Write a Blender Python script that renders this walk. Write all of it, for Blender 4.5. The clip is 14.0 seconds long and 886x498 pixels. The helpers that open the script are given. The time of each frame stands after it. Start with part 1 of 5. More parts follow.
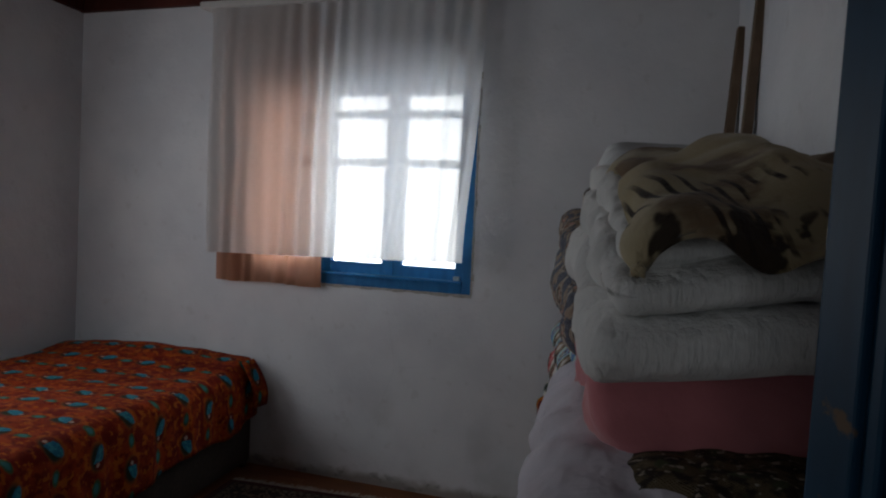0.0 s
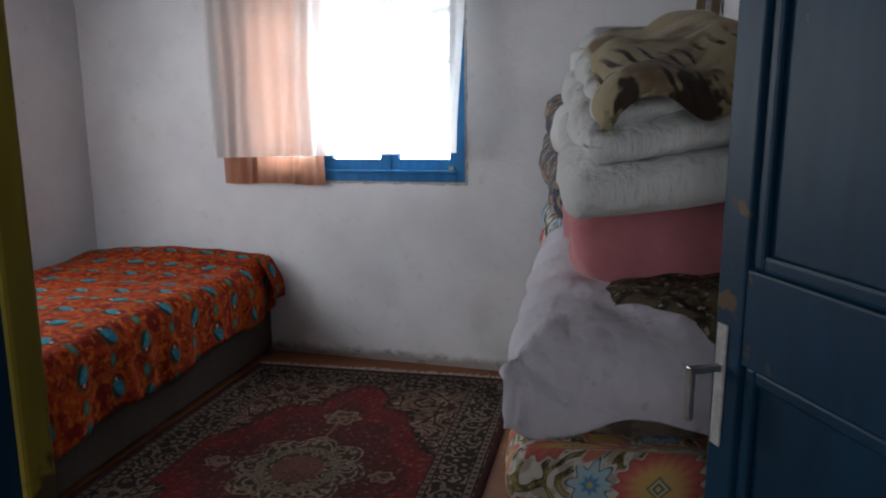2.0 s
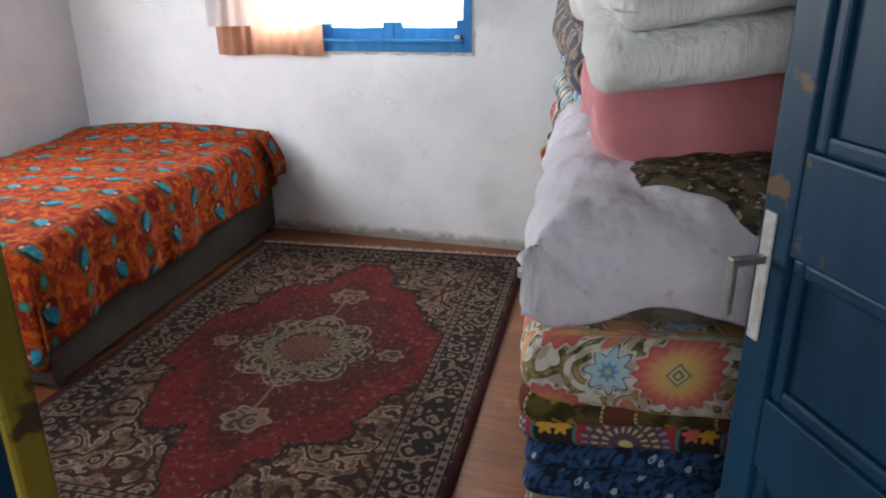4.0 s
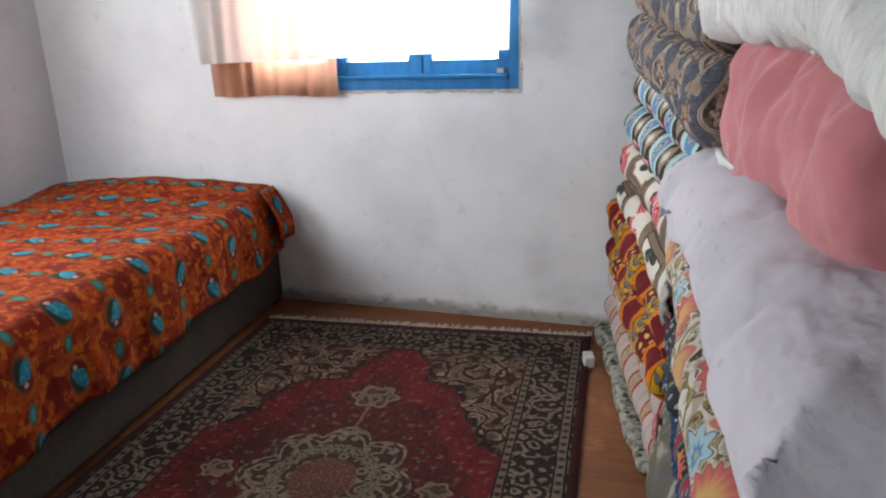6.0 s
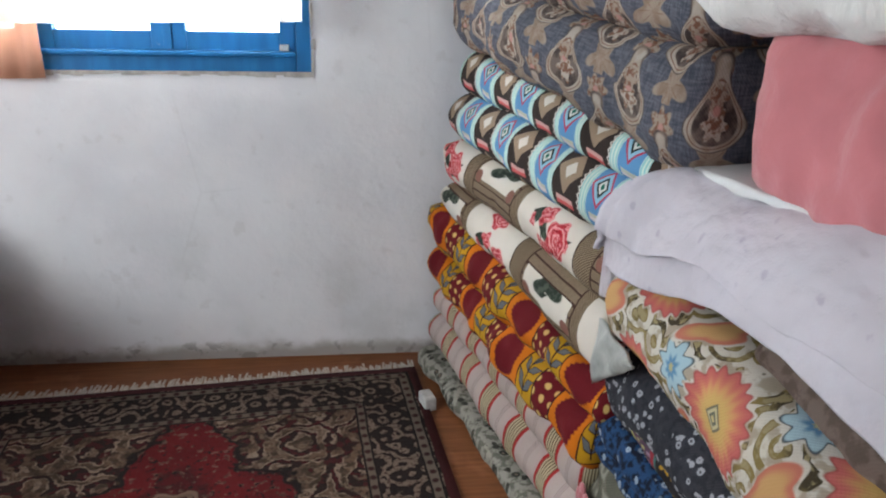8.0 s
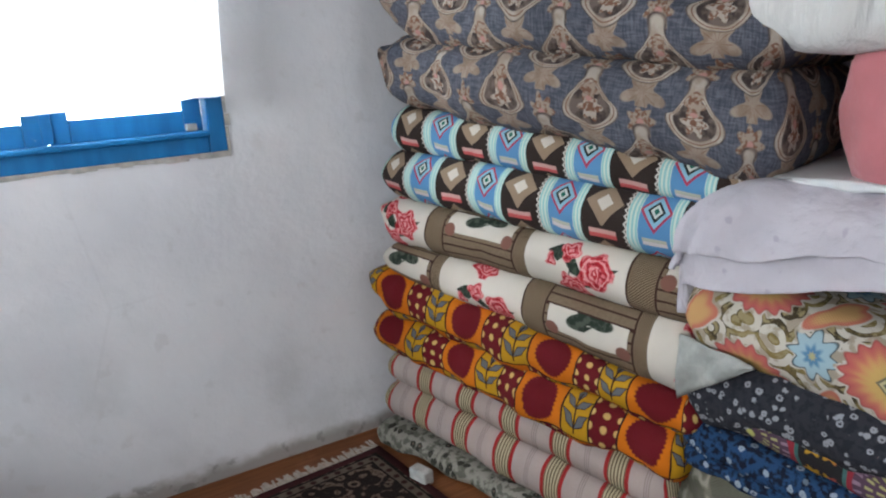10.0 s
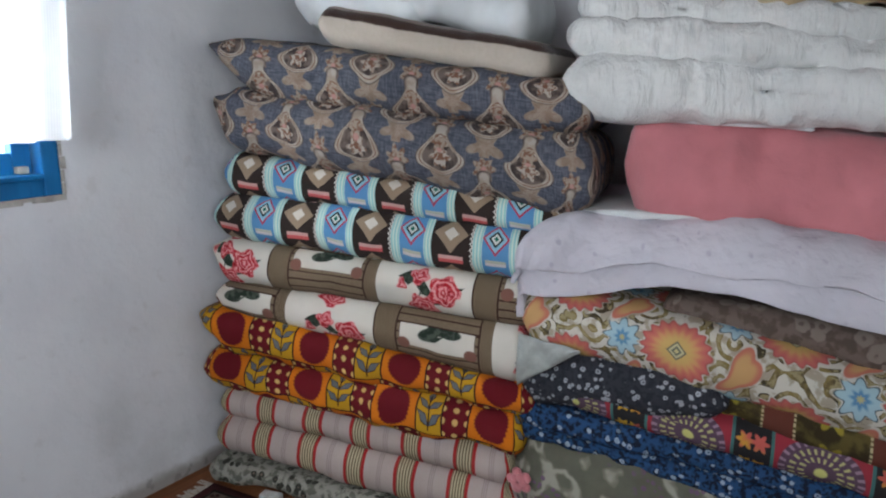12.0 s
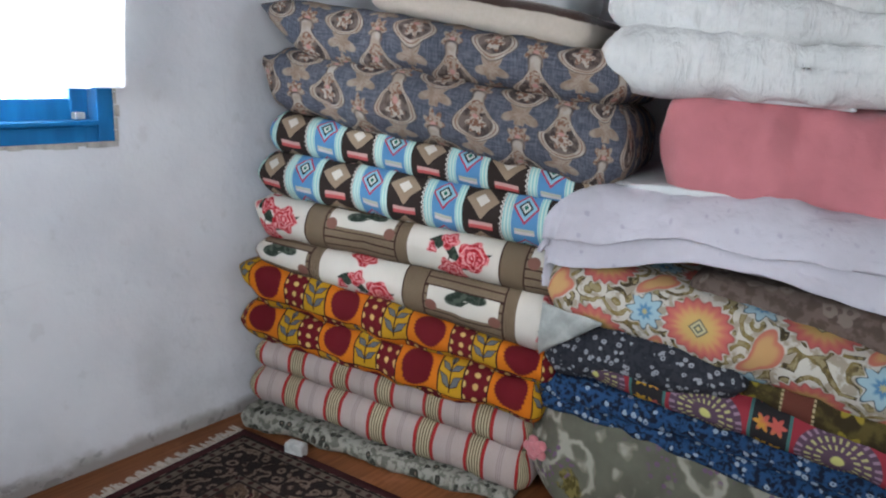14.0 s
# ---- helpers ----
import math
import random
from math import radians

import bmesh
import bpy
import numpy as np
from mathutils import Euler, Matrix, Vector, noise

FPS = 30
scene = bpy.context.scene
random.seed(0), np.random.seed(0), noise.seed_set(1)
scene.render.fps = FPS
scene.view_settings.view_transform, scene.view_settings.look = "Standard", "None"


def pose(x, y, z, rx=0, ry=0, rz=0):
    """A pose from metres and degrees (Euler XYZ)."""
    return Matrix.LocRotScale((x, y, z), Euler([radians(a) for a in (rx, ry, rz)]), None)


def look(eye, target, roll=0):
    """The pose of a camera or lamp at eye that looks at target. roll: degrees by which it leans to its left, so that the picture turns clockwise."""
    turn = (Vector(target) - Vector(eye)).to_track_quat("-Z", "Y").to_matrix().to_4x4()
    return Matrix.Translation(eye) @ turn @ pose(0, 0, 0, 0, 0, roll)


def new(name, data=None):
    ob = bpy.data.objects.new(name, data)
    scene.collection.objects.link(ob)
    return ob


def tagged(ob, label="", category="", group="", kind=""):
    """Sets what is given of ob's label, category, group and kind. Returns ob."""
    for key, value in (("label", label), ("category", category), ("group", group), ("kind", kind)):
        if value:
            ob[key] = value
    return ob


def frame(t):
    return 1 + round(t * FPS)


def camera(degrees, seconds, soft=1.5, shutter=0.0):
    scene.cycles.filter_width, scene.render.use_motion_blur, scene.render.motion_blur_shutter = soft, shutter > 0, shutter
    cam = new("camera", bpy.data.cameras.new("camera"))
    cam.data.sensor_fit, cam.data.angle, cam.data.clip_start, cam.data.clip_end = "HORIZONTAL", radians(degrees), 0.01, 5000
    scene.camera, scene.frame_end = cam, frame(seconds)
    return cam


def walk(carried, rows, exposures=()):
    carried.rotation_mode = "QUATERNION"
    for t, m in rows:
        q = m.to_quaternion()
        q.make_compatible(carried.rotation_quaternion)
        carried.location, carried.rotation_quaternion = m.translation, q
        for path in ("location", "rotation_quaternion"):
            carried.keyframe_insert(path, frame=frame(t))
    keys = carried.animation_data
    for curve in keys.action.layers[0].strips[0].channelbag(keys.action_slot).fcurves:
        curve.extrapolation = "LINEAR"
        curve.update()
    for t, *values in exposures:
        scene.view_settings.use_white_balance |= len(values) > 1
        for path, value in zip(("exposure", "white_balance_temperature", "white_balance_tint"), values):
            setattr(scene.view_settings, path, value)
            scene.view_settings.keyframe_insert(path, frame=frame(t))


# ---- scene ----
PATH = [
    (0, (0.351, -0.08, 1.415), (-0.304, 1.808, 1.333), 2.7),
    (0.5, (0.403, -0.135, 1.393), (-0.369, 1.704, 1.245), 1.9),
    (1, (0.444, -0.183, 1.382), (-0.348, 1.641, 1.169), 1.0),
    (1.5, (0.431, -0.279, 1.368), (-0.236, 1.59, 1.122), -0.1),
    (2, (0.414, -0.375, 1.359), (-0.205, 1.497, 1.019), -0.7),
    (2.5, (0.409, -0.429, 1.337), (-0.171, 1.427, 0.869), -1.5),
    (2.7, (0.407, -0.441, 1.336), (-0.175, 1.402, 0.821), -2.0),
    (4.8, (0.293, -0.077, 1.398), (-0.314, 1.7, 0.71), -0.2),
    (5, (0.266, -0.018, 1.41), (-0.336, 1.761, 0.723), -0.4),
    (5.5, (0.098, 0.129, 1.359), (-0.477, 1.952, 0.771), -1.8),
    (6, (0.002, 0.348, 1.303), (-0.631, 2.154, 0.72), -2.2),
    (6.5, (-0.056, 0.534, 1.281), (-0.676, 2.329, 0.654), 1.8),
    (7, (-0.147, 0.688, 1.263), (-0.592, 2.52, 0.598), 0.3),
    (7.5, (-0.346, 0.814, 1.296), (-0.54, 2.706, 0.676), -5.3),
    (7.7, (-0.425, 0.855, 1.303), (-0.435, 2.736, 0.625), -2.4),
    (9.8, (-1.201, 1.181, 1.304), (-0.305, 2.894, 0.79), -2.5),
    (10, (-1.247, 1.224, 1.301), (-0.285, 2.894, 0.767), -3.3),
    (10.5, (-1.383, 1.328, 1.337), (-0.097, 2.788, 0.877), -3.2),
    (11, (-1.574, 1.376, 1.357), (-0.005, 2.485, 0.804), -0.8),
    (11.5, (-1.734, 1.355, 1.305), (-0.168, 2.478, 0.768), -1.1),
    (12, (-1.807, 1.346, 1.35), (-0.19, 2.438, 0.909), 0.1),
    (12.5, (-1.826, 1.341, 1.386), (-0.184, 2.382, 0.915), 1.4),
    (13, (-1.813, 1.317, 1.359), (-0.151, 2.294, 0.827), 1.0),
    (13.5, (-1.817, 1.308, 1.344), (-0.228, 2.419, 0.854), 1.7),
    (14, (-1.794, 1.255, 1.303), (-0.278, 2.465, 0.817), 2.6),
]
cam = camera(62.5, 14.0, soft=2.1)
walk(cam, [(t, look(eye, target, roll)) for t, eye, target, roll in PATH],
     exposures=((0.0, -2.2, 6500, 10), (0.8, -1.85, 6500, 10), (1.2, -1.52, 6500, 10), (1.5, -1.12, 6500, 10), (2.0, -0.87, 6450, 10), (2.7, -0.25, 6450, 10), (4.8, 0.45, 6600, 8), (5.5, 0.30, 6600, 8), (6.0, 0.2, 6600, 8), (7.5, 0.15, 6550, 8), (10.0, 0.0, 6400, 8), (11.5, -0.22, 6300, 8), (12.2, -0.27, 6200, 8), (13.0, 0.0, 6150, 8), (14.0, 0.05, 6150, 8)))

# ---------------- light ----------------
world = bpy.data.worlds.new("overcast_sky")
scene.world = world
world.use_nodes = True
wn = world.node_tree.nodes
sky = wn.new("ShaderNodeTexSky")
sky.sky_type, sky.sun_disc = "NISHITA", False
sky.sun_elevation, sky.sun_rotation = radians(40), radians(150)
world.node_tree.links.new(sky.outputs["Color"], wn["Background"].inputs["Color"])
wn["Background"].inputs["Strength"].default_value = 0.12
sun = new("sun", bpy.data.lights.new("sun", "SUN"))
sun.data.energy, sun.data.angle, sun.data.color = 0.8, radians(14), (1.0, 0.96, 0.9)
sun.matrix_world = look((0, 0, 8), (0.6, 4.0, 2.0))


def area_lamp(name, eye, target, width, height, power):
    """A rectangular daylight lamp: sky light at a window opening, and fill in the hall."""
    lamp = new(name, bpy.data.lights.new(name, "AREA"))
    lamp.data.shape, lamp.data.size, lamp.data.size_y = "RECTANGLE", width, height
    lamp.data.energy, lamp.data.color = power, (0.93, 0.97, 1.0)
    lamp.matrix_world = look(eye, target)
    return lamp


area_lamp("window_sky_light", (-1.35, 3.78, 1.6), (-1.2, 1.0, 0.7), 1.3, 1.0, 75)
area_lamp("side_window_sky_light", (-3.16, 1.83, 1.62), (0.0, 1.95, 0.85), 0.85, 1.0, 42)
area_lamp("front_window_sky_light", (-2.38, -0.05, 1.60), (-2.5, 3.4, 1.5), 0.70, 1.05, 22)
# unseen fill lamp added inside the hall, which has no window of its own
area_lamp("hall_fill_light", (0.6, -2.7, 1.5), (0.5, 0.0, 1.2), 1.0, 1.8, 25)


# ---------------- node helpers ----------------
class Mat:
    """A node material; sockets and numbers mix freely in its arithmetic."""

    def __init__(self, name, rough=0.9, uv=True):
        self.mat = bpy.data.materials.new(name)
        self.mat.use_nodes = True
        self.nt = self.mat.node_tree
        self.bsdf = self.nt.nodes["Principled BSDF"]
        self.bsdf.inputs["Roughness"].default_value = rough
        self.bsdf.inputs["Specular IOR Level"].default_value = 0.25
        self.tc = self.nt.nodes.new("ShaderNodeTexCoord")
        self.vec = self.tc.outputs["UV"] if uv else self.tc.outputs["Object"]
        sep = self.nt.nodes.new("ShaderNodeSeparateXYZ")
        self.nt.links.new(self.vec, sep.inputs[0])
        self.u, self.v, self.w = sep.outputs

    def put(self, sock, value):
        if isinstance(value, bpy.types.NodeSocket):
            self.nt.links.new(value, sock)
        elif isinstance(value, (tuple, list)) and len(value) == 3 and len(sock.default_value) == 4:
            sock.default_value = (*value, 1.0)
        else:
            sock.default_value = value

    def m(self, op, a, b=0.0, c=0.0):
        n = self.nt.nodes.new("ShaderNodeMath")
        n.operation = op
        for s, x in zip(n.inputs, (a, b, c)):
            self.put(s, x)
        return n.outputs[0]

    def add(self, a, b): return self.m("ADD", a, b)
    def sub(self, a, b): return self.m("SUBTRACT", a, b)
    def mul(self, a, b): return self.m("MULTIPLY", a, b)
    def mx(self, a, b): return self.m("MAXIMUM", a, b)
    def mn(self, a, b): return self.m("MINIMUM", a, b)
    def ab(self, a): return self.m("ABSOLUTE", a)

    def step(self, x, lo, hi):
        n = self.nt.nodes.new("ShaderNodeMapRange")
        n.interpolation_type = "SMOOTHSTEP"
        for k, val in enumerate((x, lo, hi, 0.0, 1.0)):
            self.put(n.inputs[k], val)
        return n.outputs[0]

    def below(self, x, edge, soft=0.004):
        return self.sub(1.0, self.step(x, edge - soft, edge + soft))

    def rep(self, x, period, shift=0.0):
        """x folded into a cell of that period, from -period/2 to period/2, and the cell's number."""
        y = self.m("DIVIDE", self.add(x, shift), period)
        cell = self.m("FLOOR", y)
        return self.mul(self.sub(self.sub(y, cell), 0.5), period), cell

    def length(self, a, b):
        return self.m("SQRT", self.add(self.mul(a, a), self.mul(b, b)))

    def petals(self, a, b, count, depth, turn=0.0):
        """Distance from the middle of a flower, swollen by its petals."""
        ang = self.m("ARCTAN2", b, a)
        wave = self.m("COSINE", self.add(self.mul(ang, float(count)), turn))
        return self.m("DIVIDE", self.length(a, b), self.add(1.0, self.mul(wave, depth)))

    def mix(self, fac, a, b):
        n = self.nt.nodes.new("ShaderNodeMix")
        n.data_type = "RGBA"
        self.put(n.inputs[0], fac)
        self.put(n.inputs[6], a)
        self.put(n.inputs[7], b)
        return n.outputs[2]

    def noise(self, scale, detail=3.0, vec=None, rough=0.55):
        n = self.nt.nodes.new("ShaderNodeTexNoise")
        n.inputs["Scale"].default_value, n.inputs["Detail"].default_value, n.inputs["Roughness"].default_value = scale, detail, rough
        self.nt.links.new(vec or self.vec, n.inputs["Vector"])
        return n.outputs["Fac"]

    def voronoi(self, scale, feature="F1", vec=None):
        n = self.nt.nodes.new("ShaderNodeTexVoronoi")
        n.feature = feature
        n.inputs["Scale"].default_value = scale
        self.nt.links.new(vec or self.vec, n.inputs["Vector"])
        return n

    def warp(self, amount, scale):
        """Coordinates bent by noise, so that drawn shapes are uneven; they replace u and v."""
        n = self.nt.nodes.new("ShaderNodeTexNoise")
        n.inputs["Scale"].default_value = scale
        self.nt.links.new(self.vec, n.inputs["Vector"])
        sep = self.nt.nodes.new("ShaderNodeSeparateColor")
        self.nt.links.new(n.outputs["Color"], sep.inputs[0])
        self.u = self.add(self.u, self.mul(self.sub(sep.outputs[0], 0.5), amount))
        self.v = self.add(self.v, self.mul(self.sub(sep.outputs[1], 0.5), amount))

    def combine(self, a, b, c=0.0):
        n = self.nt.nodes.new("ShaderNodeCombineXYZ")
        for s, x in zip(n.inputs, (a, b, c)):
            self.put(s, x)
        return n.outputs[0]

    def done(self, color, bump=None, strength=0.3, distance=0.004, sheen=0.0, stain=0.15, stain_scale=3.0):
        """Sets the colour, with soft stains over it, and fine relief."""
        ob = self.tc.outputs["Object"]
        dirt = self.step(self.noise(stain_scale, 4.0, ob), 0.35, 0.75)
        hsv = self.nt.nodes.new("ShaderNodeHueSaturation")
        self.put(hsv.inputs["Color"], color)
        self.put(hsv.inputs["Value"], self.sub(1.0, self.mul(dirt, stain)))
        self.nt.links.new(hsv.outputs[0], self.bsdf.inputs["Base Color"])
        if bump is not None:
            n = self.nt.nodes.new("ShaderNodeBump")
            n.inputs["Strength"].default_value, n.inputs["Distance"].default_value = strength, distance
            self.put(n.inputs["Height"], bump)
            self.nt.links.new(n.outputs[0], self.bsdf.inputs["Normal"])
        self.bsdf.inputs["Sheen Weight"].default_value = sheen
        return self.mat


def weave(k, scale=420.0):
    """Fine thread relief."""
    a = k.m("SINE", k.mul(k.u, scale * 6.2832 / 3))
    b = k.m("SINE", k.mul(k.v, scale * 6.2832 / 3))
    return k.add(k.add(k.mul(a, b), k.mul(k.noise(60.0), 2.0)), k.mul(k.noise(15.0, 4.0), 9.0))


def plain(name, color, rough=0.9, scale=25.0, vary=0.12, bump=0.25, distance=0.004, stain=0.12, stain_scale=3.0, metal=0.0, sheen=0.0):
    k = Mat(name, rough, uv=False)
    n = k.noise(scale, 5.0)
    k.bsdf.inputs["Metallic"].default_value = metal
    dark = tuple(c * (1 - vary) for c in color)
    light = tuple(min(1.0, c * (1 + vary)) for c in color)
    return k.done(k.mix(k.step(n, 0.3, 0.7), dark, light), n, bump, distance, sheen, stain, stain_scale)


# ---------------- fabrics ----------------
def striped_ticking():
    k = Mat("striped_ticking")
    k.warp(0.004, 14.0)
    x, _ = k.rep(k.u, 0.176)
    a = k.ab(x)
    ground = k.mix(k.noise(160.0), (0.40, 0.325, 0.30), (0.48, 0.40, 0.375))
    off, _ = k.rep(k.add(k.u, 0.088), 0.176)
    three = k.mn(k.ab(off), k.ab(k.sub(k.ab(off), 0.0065)))
    col = k.mix(k.mul(k.below(three, 0.0012, 0.0007), 0.55), ground, (0.16, 0.12, 0.11))
    col = k.mix(k.below(a, 0.036, 0.001), col, (0.36, 0.020, 0.020))
    inner = k.below(a, 0.0245, 0.001)
    lines, _ = k.rep(x, 0.0094)
    col = k.mix(inner, col, (0.50, 0.43, 0.28))
    col = k.mix(k.mul(inner, k.below(k.ab(lines), 0.0021, 0.0006)), col, (0.11, 0.085, 0.05))
    return k.done(col, weave(k), 0.25, 0.002)


def orange_print():
    """Block print in rows of three fields: dots on maroon, leaves on yellow, a maroon disc on orange."""
    k = Mat("orange_maroon_print")
    k.warp(0.016, 8.0)
    row, rid = k.rep(k.v, 0.13, 0.03)
    x, _ = k.rep(k.add(k.u, k.mul(rid, 0.155)), 0.31)
    orange, maroon, yellow, grey, dark = (0.66, 0.18, 0.005), (0.13, 0.005, 0.010), (0.50, 0.27, 0.010), (0.12, 0.13, 0.15), (0.022, 0.006, 0.006)
    orange = k.mix(k.noise(30.0), (0.55, 0.15, 0.005), orange)
    col = k.mix(k.below(k.petals(k.sub(x, 0.083), k.mul(row, 0.95), 30, 0.035), 0.053, 0.003), orange, maroon)
    lx = k.add(x, 0.033)
    leaf = None
    for cx, cy, tilt in ((0.019, 0.018, 0.9), (-0.019, 0.018, -0.9), (0.019, -0.020, 0.9), (-0.019, -0.020, -0.9), (0.0, 0.046, 0.0)):
        a, b = k.sub(lx, cx), k.sub(row, cy)
        c, d = math.cos(tilt), math.sin(tilt)
        along = k.add(k.mul(a, d), k.mul(b, c))
        across = k.sub(k.mul(a, c), k.mul(b, d))
        one = k.add(k.mul(k.ab(across), 2.3), k.mul(k.ab(along), 0.95))
        leaf = one if leaf is None else k.mn(leaf, one)
    col2 = k.mix(k.below(leaf, 0.0265, 0.002), yellow, dark)
    col2 = k.mix(k.below(leaf, 0.0215, 0.002), col2, grey)
    col2 = k.mix(k.mul(k.below(k.ab(lx), 0.0022, 0.001), k.below(k.ab(row), 0.05)), col2, dark)
    col = k.mix(k.below(k.ab(lx), 0.0425, 0.001), col, col2)
    dx, _ = k.rep(k.add(x, 0.115), 0.037, 0.0185)
    dy, _ = k.rep(row, 0.034)
    col3 = k.mix(k.below(k.length(dx, dy), 0.0085, 0.002), maroon, (0.62, 0.42, 0.14))
    col = k.mix(k.below(x, -0.0755, 0.001), col, col3)
    edge = k.mn(k.mn(k.ab(k.sub(k.ab(lx), 0.0425)), k.sub(0.155, k.ab(x))), k.sub(0.065, k.ab(row)))
    col = k.mix(k.below(edge, 0.0026, 0.0008), col, dark)
    return k.done(col, weave(k), 0.2, 0.002)


def rose_print():
    k = Mat("rose_print")
    white, brown, dkbrown = (0.66, 0.62, 0.55), (0.15, 0.105, 0.066), (0.045, 0.018, 0.012)
    k.warp(0.005, 11.0)
    row, rid = k.rep(k.v, 0.20, 0.10)
    x, cid = k.rep(k.u, 0.70, 0.15)
    # rose panel
    rx = k.add(x, 0.175)
    r1 = k.petals(k.sub(rx, 0.050), k.sub(row, 0.012), 5, 0.12)
    r2 = k.petals(k.add(rx, 0.030), k.sub(row, 0.055), 4, 0.2, 1.0)
    r3 = k.petals(k.add(rx, 0.020), k.add(row, 0.052), 5, 0.15, 2.0)
    r4 = k.petals(k.add(rx, 0.088), k.sub(row, 0.018), 3, 0.2, 1.0)
    ragged = k.mul(k.sub(k.noise(34.0, 3.0), 0.5), 0.030)
    r1, r2, r3, r4 = (k.add(r, ragged) for r in (r1, r2, r3, r4))
    folds = k.step(k.noise(70.0, 3.0), 0.42, 0.6)
    red = k.mix(folds, (0.50, 0.018, 0.03), (0.72, 0.20, 0.22))
    leaf1 = k.add(k.ab(k.add(k.sub(row, 0.008), k.mul(rx, 0.8))), k.mul(k.ab(k.add(rx, 0.02)), 0.55))
    stem = k.ab(k.sub(k.add(rx, 0.025), k.mul(row, 0.3)))
    green = (0.020, 0.032, 0.022)
    leaf2 = k.add(k.ab(k.sub(k.add(row, 0.035), k.mul(rx, 0.6))), k.mul(k.ab(k.sub(rx, 0.055)), 0.45))
    leaf1 = k.mn(k.mn(leaf1, leaf2), k.add(k.ab(k.sub(row, 0.045)), k.mul(k.ab(k.add(rx, 0.065)), 0.7)))
    col = k.mix(k.below(leaf1, 0.026, 0.002), white, k.mix(k.step(k.noise(40.0), 0.45, 0.6), green, (0.06, 0.085, 0.06)))
    col = k.mix(k.mul(k.below(stem, 0.002, 0.001), k.below(k.ab(row), 0.06)), col, green)
    for r, size in ((r1, 0.048), (r2, 0.030), (r3, 0.046), (r4, 0.016)):
        col = k.mix(k.below(r, size, 0.003), col, red)
        ring = k.m("SINE", k.add(k.mul(r, 380.0), k.mul(k.noise(30.0, 2.0), 16.0)))
        col = k.mix(k.mul(k.below(r, size * 0.92, 0.002), k.step(ring, 0.45, 0.9)), col, (0.72, 0.34, 0.33))
        col = k.mix(k.mul(k.below(r, size * 0.92, 0.002), k.step(ring, -0.6, -0.9)), col, (0.30, 0.008, 0.016))
    # brown panel with a notched white field
    px = k.sub(x, 0.175)
    notch = k.mul(k.below(k.ab(px), 0.120, 0.001), k.step(row, 0.026, 0.029))
    knot = k.below(k.length(k.sub(k.ab(px), 0.108), k.sub(row, 0.034)), 0.020, 0.002)
    line, _ = k.rep(row, 0.028)
    panel = k.mix(k.below(k.ab(line), 0.0026, 0.001), k.mix(k.noise(120.0), brown, (0.24, 0.18, 0.12)), dkbrown)
    col2 = k.mix(notch, panel, white)
    branch = k.add(k.ab(k.sub(row, k.add(0.065, k.mul(px, 0.45)))), k.mul(k.ab(px), 0.25))
    leaves = k.petals(k.mul(px, 0.62), k.sub(row, 0.094), 3, 0.45, 0.5)
    col2 = k.mix(k.mul(notch, k.mx(k.below(branch, 0.007, 0.002), k.below(leaves, 0.034, 0.002))), col2, k.mix(k.step(k.noise(45.0), 0.45, 0.6), green, (0.075, 0.09, 0.07)))
    col2 = k.mix(knot, col2, (0.22, 0.10, 0.075))
    f2 = k.below(k.ab(px), 0.135, 0.001)
    col = k.mix(f2, col, col2)
    # ribbed bands between the panels
    band = k.ab(k.sub(k.ab(px), 0.172))
    ribs = k.step(k.m("SINE", k.mul(k.add(row, k.mul(k.ab(px), 0.8)), 900.0)), -0.3, 0.5)
    col3 = k.mix(ribs, (0.11, 0.072, 0.042), (0.25, 0.19, 0.125))
    fb = k.below(band, 0.038, 0.001)
    col = k.mix(fb, col, col3)
    col = k.mix(k.below(k.ab(k.sub(band, 0.038)), 0.0028, 0.001), col, dkbrown)
    return k.done(col, weave(k), 0.25, 0.002)


